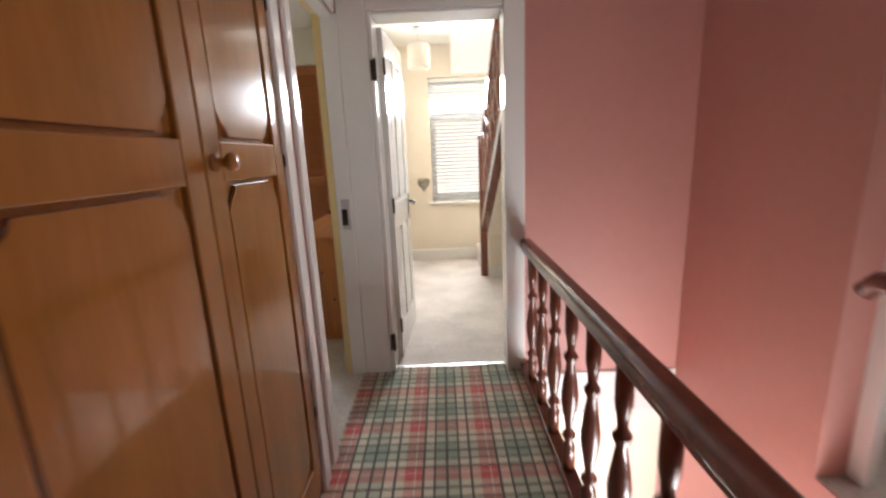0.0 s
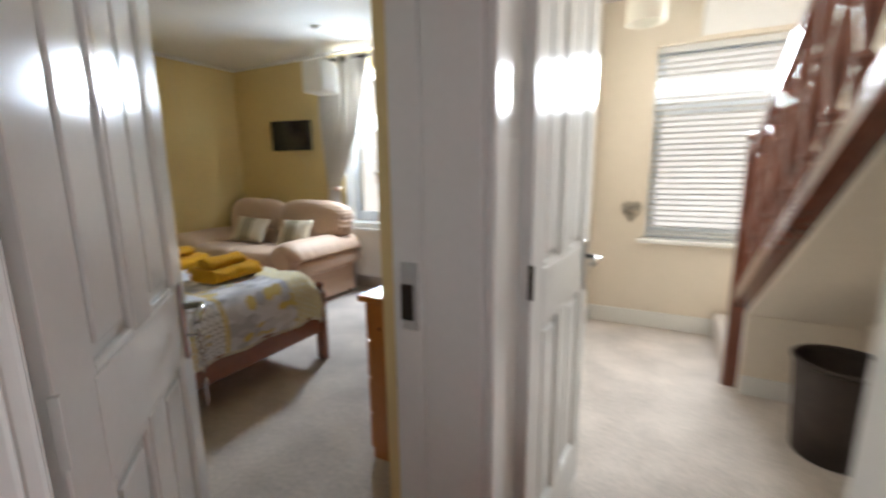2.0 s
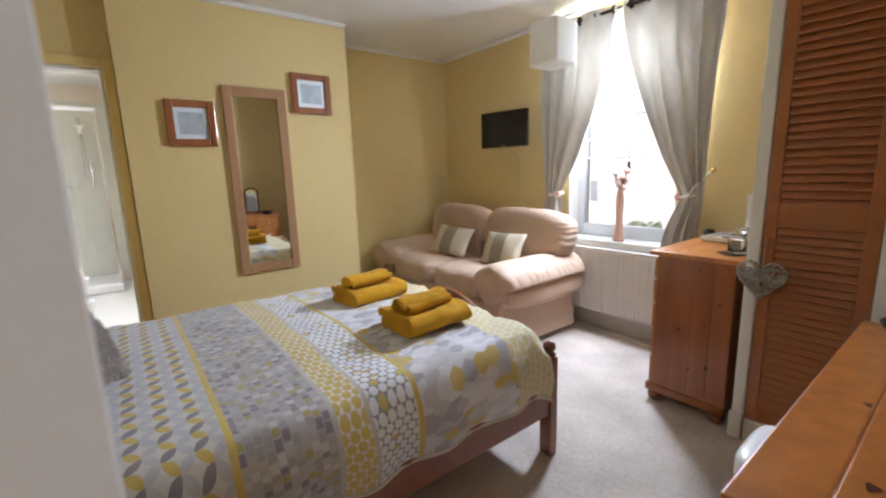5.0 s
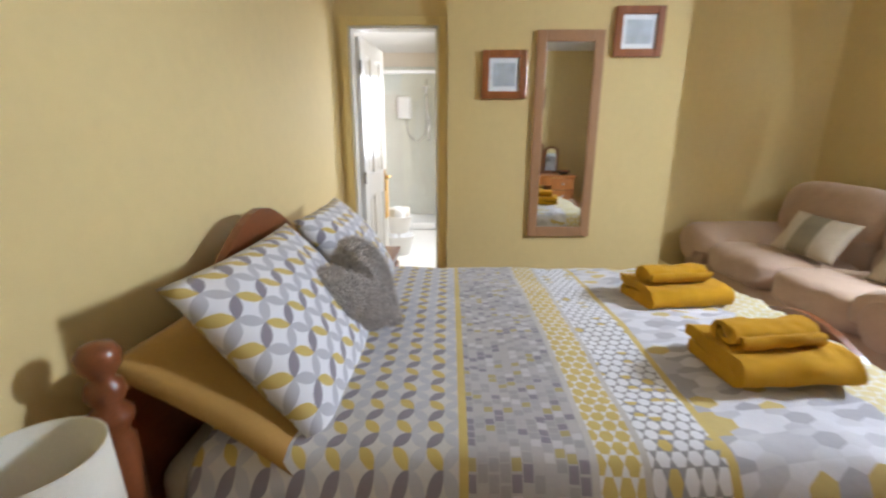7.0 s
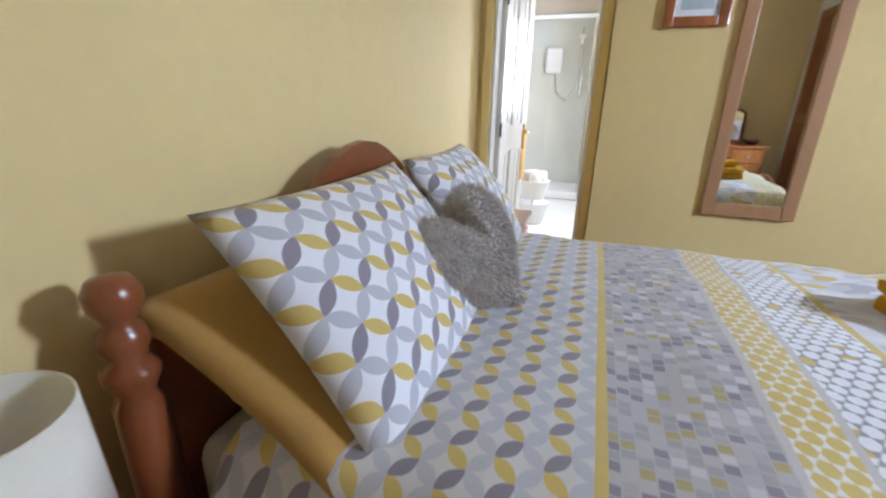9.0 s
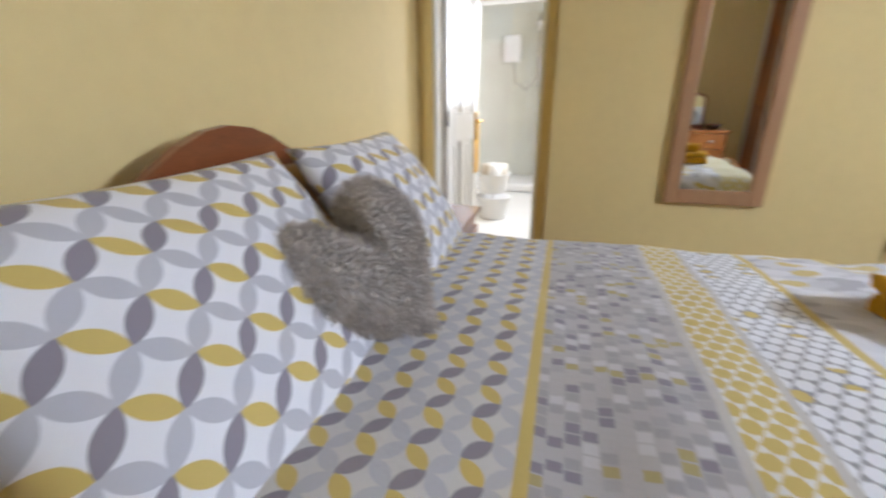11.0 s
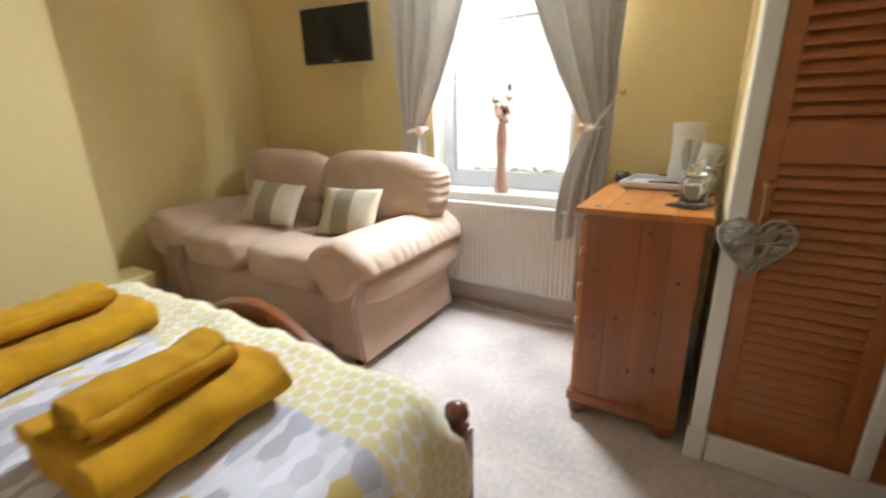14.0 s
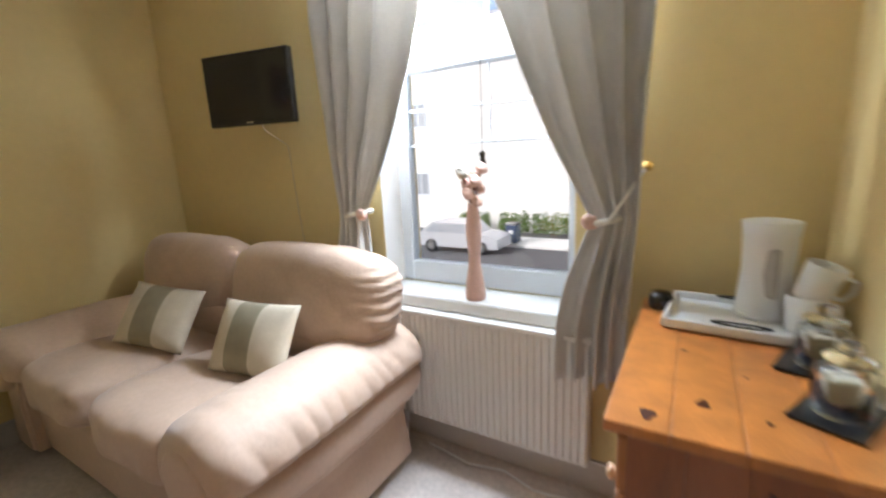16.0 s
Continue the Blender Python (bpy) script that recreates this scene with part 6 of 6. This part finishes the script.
wp = thing("picture_frame", "framed print in a dark frame over the dressing table", "picture", pose(-0.577, 3.85, 1.85, 0, 0, 180))
for c in ((0, -0.17, -0.14, 0.02, -0.13, 0.14), (0, 0.13, -0.14, 0.02, 0.17, 0.14), (0, -0.13, -0.14, 0.02, 0.13, -0.10), (0, -0.13, 0.10, 0.02, 0.13, 0.14)):
    box_part("frame_side", BEDWOOD, wp, *c, 0.003)
box_part("print", mat("pale_blue_print", (0.5, 0.55, 0.56), 0.5, vary=0.2, scale=14), wp, 0.002, -0.13, -0.10, 0.008, 0.13, 0.10, 0.0)


# ---------------------------------------------------------------- bedside tables and lamp
def bedside(x0, x1, y0, y1, h, material, label):
    root = thing("bedside_table", label, "table", None, "bedside tables")
    box_part("top", material, root, x0, y0, h - 0.024, x1, y1, h, 0.006)
    box_part("body", material, root, x0 + 0.02, y0 + 0.01, 0.06, x1 - 0.02, y1 - 0.025, h - 0.024, 0.003)
    for k in range(2):
        d = box_part("drawer", material, root, x0 + 0.035, y1 - 0.025, 0.10 + k * 0.21, x1 - 0.035, y1 - 0.008, 0.29 + k * 0.21, 0.004)
        part("knob", lathe(bmesh.new(), [(0.009, 0.0), (0.007, 0.010), (0.014, 0.019), (0.003, 0.030)], 12, ((x0 + x1) / 2, y1 - 0.008, 0.195 + k * 0.21), "y"), KNOB, d, smooth=True)
    for a in (x0 + 0.02, x1 - 0.06):
        for b in (y0 + 0.01, y1 - 0.065):
            box_part("foot", material, root, a, b, 0.0, a + 0.04, b + 0.04, 0.06, 0.003)


bedside(-1.895, -1.46, 1.862, 2.285, 0.55, PINE, "orange pine bedside table beside the bed")
bedside(-3.93, -3.50, 1.862, 2.30, 0.585, BEDWOOD, "reddish wooden bedside table by the bathroom door")
tl = thing("table_lamp", "small table lamp with cream drum shade on the bedside table", "lamp", pose(-1.765, 2.0, 0.55))
part("base", lathe(bmesh.new(), [(0.055, 0.0), (0.058, 0.012), (0.025, 0.03), (0.016, 0.06), (0.022, 0.085), (0.012, 0.10), (0.010, 0.13)], 22), BLACK, tl, "dark turned lamp base", True)
part("shade", lathe(bmesh.new(), [(0.097, 0.080), (0.100, 0.080), (0.094, 0.258), (0.091, 0.258), (0.097, 0.080)], 36, cap=False), SHADE, tl, "cream fabric drum shade", True)
part("bulb", lathe(bmesh.new(), [(0.010, 0.13), (0.012, 0.145), (0.022, 0.165), (0.020, 0.18), (0.004, 0.19)], 16), PLASTIC, tl, smooth=True)
part("shade_ring", tube(bmesh.new(), [(-0.098, 0, 0.09), (0, 0, 0.10), (0.098, 0, 0.09)], 0.002, 5), CHROME, tl)

# ---------------------------------------------------------------- bathroom
TILE = mat("pale_green_shower_panel", (0.62, 0.63, 0.55), 0.2, vary=0.06, scale=3)
structure("shower_wall", bx(bmesh.new(), -8.0, 1.25, 0.10, -7.97, 2.6, 2.3), TILE, "pale glossy shower wall panel", "wall")
sh = thing("shower_enclosure", "glass shower enclosure with chrome frame and white tray", "shower")
box_part("tray", PLASTIC, sh, -7.97, 1.25, 0.0, -7.2, 2.45, 0.10, 0.02, "white shower tray")
for c in ((-7.22, 1.25, 2.10, -7.19, 2.45, 2.14), (-7.22, 2.42, 0.10, -7.19, 2.45, 2.10), (-7.22, 1.25, 0.10, -7.19, 1.28, 2.10)):
    box_part("frame_bar", PLASTIC if c[2] > 2 else CHROME, sh, *c, 0.003)
pane("glass_panel", sh, -7.21, 1.28, 0.10, -7.203, 2.42, 2.10, "clear shower glass")
part("door_handle", tube(bmesh.new(), [(-7.19, 2.33, 1.25), (-7.15, 2.33, 1.25), (-7.15, 2.33, 1.55), (-7.19, 2.33, 1.55)], 0.010, 8), CHROME, sh, smooth=True)
eb = thing("electric_shower", "white electric shower box with hose on the wall", "shower", pose(-7.95, 1.93, 1.72))
part("box", bx(bmesh.new(), -0.02, -0.11, -0.16, 0.08, 0.11, 0.16, 0.03, 4), PLASTIC, eb, smooth=True)
part("hose", tube(bmesh.new(), [(0.04, 0.02, -0.16), (0.06, 0.06, -0.4), (0.07, 0.2, -0.5), (0.06, 0.33, -0.35), (0.06, 0.34, 0.1), (0.05, 0.33, 0.25)], 0.010, 8), CHROME, eb, smooth=True)
part("shower_head", lathe(bmesh.new(), [(0.015, -0.06), (0.02, 0.0), (0.05, 0.03), (0.05, 0.045)], 16, (0.09, 0.33, 0.25)), PLASTIC, eb, smooth=True)
part("riser_rail", tube(bmesh.new(), [(0.02, 0.33, -0.3), (0.02, 0.33, 0.4)], 0.010, 8), CHROME, eb)
tw = thing("hand_towel", "golden yellow towel hanging from the bathroom door handle", "towel", pose(-4.985, 2.065, 0.0, 0, 0, 172))
bm = bmesh.new()
bx(bm, -0.05, 0.0, 0.58, 0.05, 0.018, 0.955, 0.007)
part("cloth", bm, TOWELGOLD, tw, smooth=True)
bk = thing("basket_stack", "white two-tier bathroom basket holding white rolls", "basket", pose(-5.92, 2.05, 0.0) @ Matrix.Diagonal((1.2, 1.2, 1.3, 1.0)))
part("lower_basket", lathe(bmesh.new(), [(0.10, 0.0), (0.14, 0.16), (0.145, 0.165), (0.135, 0.165), (0.09, 0.01), (0.0, 0.01)], 20, cap=False), PLASTIC, bk, smooth=True)
part("upper_basket", lathe(bmesh.new(), [(0.09, 0.19), (0.13, 0.33), (0.135, 0.335), (0.125, 0.335), (0.08, 0.2), (0.0, 0.2)], 20, cap=False), PLASTIC, bk, smooth=True)
part("post", tube(bmesh.new(), [(0, 0, 0.0), (0, 0, 0.4)], 0.012, 8), PLASTIC, bk)
for i in range(4):
    a = i * 1.57 + 0.3
    part("roll", lathe(bmesh.new(), [(0.02, 0.30), (0.048, 0.30), (0.052, 0.35), (0.048, 0.40), (0.02, 0.40)], 16, (0.055 * math.cos(a), 0.055 * math.sin(a), 0.0)), SHEET if i % 2 else PLASTIC, bk, "white paper roll", True)
# Window out of view, assumed so that the bathroom fill has a source.
bwn = thing("window_bathroom_unseen", "small unseen bathroom window with white frame, added for light", "window", kind="structure")
for c in ((-7.2, 3.33, 1.0, -7.14, 3.38, 2.0), (-6.06, 3.33, 1.0, -6.0, 3.38, 2.0), (-7.14, 3.33, 1.0, -6.06, 3.38, 1.06), (-7.14, 3.33, 1.94, -6.06, 3.38, 2.0), (-7.14, 3.33, 1.6, -6.06, 3.38, 1.65)):
    box_part("window_frame", UPVC, bwn, *c, 0.004)

# ---------------------------------------------------------------- the street
GROUND = mat("grey_asphalt", (0.10, 0.10, 0.10), 0.9, vary=0.2, scale=0.5, bump=0.3, bscale=60)
structure("ground", bx(bmesh.new(), -300, 6.2, -3.2, 300, 400, -3.0), GROUND, "grey street and ground outside", "ground")
structure("pavement", bx(bmesh.new(), -90, 22.9, -3.0, 60, 25.0, -2.88), BRICKISH, "pale concrete pavement across the street", "pavement")
house = thing("terraced_house", "pale rendered terraced house across the street", "house")
structure_roof = mat("grey_slate", (0.36, 0.36, 0.38), 0.7, vary=0.2, scale=2)
part("wall", bx(bmesh.new(), -45, 27, -3.0, 20, 35, 7.6), BRICKISH, house)
part("roof", arch_slab(bmesh.new(), [(26.6, 7.6), (35.4, 7.6), (31, 10.4)], "x", -45.3, 20.3), structure_roof, house, "grey slate roof")
DARKGLASS = mat("dark_window_glass", (0.30, 0.32, 0.34), 0.15, vary=0.1)
for i in range(4):
    for z_ in (-0.9, 3.3):
        x_ = -29.5 + i * 12.0
        wn_ = part("window", bx(bmesh.new(), x_, 26.94, z_, x_ + 1.2, 27.02, z_ + 1.5, 0.01), UPVC, house, "white framed house window")
        for k in range(2):
            part("pane", bx(bmesh.new(), x_ + 0.08 + k * 0.56, 26.92, z_ + 0.1, x_ + 0.56 + k * 0.56, 26.945, z_ + 1.4), DARKGLASS, wn_)
car = thing("parked_car", "pale parked car at the kerb across the street", "car", pose(-11.2, 21.7, -3.0))
CARPAINT = mat("silver_car_paint", (0.55, 0.56, 0.58), 0.25, metal=0.3, vary=0.03)
part("body", arch_slab(bmesh.new(), [(-2.1, 0.28), (2.1, 0.28), (2.1, 0.75), (1.6, 0.88), (1.1, 0.92), (0.5, 1.42), (-1.2, 1.45), (-1.9, 0.95), (-2.1, 0.85)], "y", -0.85, 0.85), CARPAINT, car)
part("window", arch_slab(bmesh.new(), [(0.95, 0.95), (0.45, 1.36), (-1.1, 1.38), (-1.6, 0.97)], "y", -0.86, 0.86), DARKGLASS, car, "dark car windows")
for x_ in (-1.3, 1.3):
    for s in (-1, 1):
        wl = part("wheel", lathe(bmesh.new(), [(0.2, -0.1), (0.31, -0.1), (0.32, 0.0), (0.31, 0.1), (0.2, 0.1)], 20, (x_, s * 0.8, 0.32), "y"), BLACK, car, "black tyre", True)
        part("rim", lathe(bmesh.new(), [(0.04, -0.11), (0.2, -0.105), (0.2, 0.105), (0.04, 0.11)], 16, (x_, s * 0.8, 0.32), "y"), CHROME, wl)
wbn = thing("wheelie_bin", "dark blue wheeled bin on the pavement opposite", "bin", pose(-9.3, 23.3, -2.88))
part("body", bx(bmesh.new(), -0.28, -0.33, 0.05, 0.28, 0.33, 0.95, 0.04), mat("dark_blue_plastic", (0.02, 0.04, 0.09), 0.5), wbn)
part("lid", bx(bmesh.new(), -0.30, -0.36, 0.95, 0.30, 0.36, 1.03, 0.03), BLACK, wbn)
part("label", bx(bmesh.new(), -0.12, -0.335, 0.5, 0.12, -0.329, 0.7), PLASTIC, wbn, "white sticker")
LEAF = mat("hedge_leaf", (0.10, 0.16, 0.03), 0.7, vary=0.4, scale=8)
for hx, hw in ((-8.1, 1.5), (-10.2, 1.2), (-12.6, 1.3)):
    hd = thing("garden_shrub", "green leafy garden shrub behind the pavement", "shrub", pose(hx, 25.8, -2.95), "front garden shrubs")
    rng = random.Random(int(hx * 10))
    bm = bmesh.new()
    for k in range(900):
        a, b, r_ = rng.uniform(0, 6.28), rng.uniform(0.1, 1.0), rng.uniform(0.75, 1.1)
        p = Vector((math.cos(a) * hw * 0.7 * r_ * math.sqrt(1 - (b - 0.4) ** 2), math.sin(a) * 0.5 * r_, b * 1.1 * r_ + 0.1))
        d1 = Vector((rng.uniform(-1, 1), rng.uniform(-1, 1), rng.uniform(-1, 1))).normalized() * 0.07
        d2 = d1.orthogonal().normalized() * 0.045
        bm.faces.new([bm.verts.new(p + q) for q in (d1, d2, -d1, -d2)])
    part("foliage", bm, LEAF, hd, kind="stuff")
    part("stem", tube(bmesh.new(), [(0, 0, 0), (0.05, 0.02, 0.5), (0.0, 0.0, 0.9)], 0.03, 6), BEDWOOD, hd)
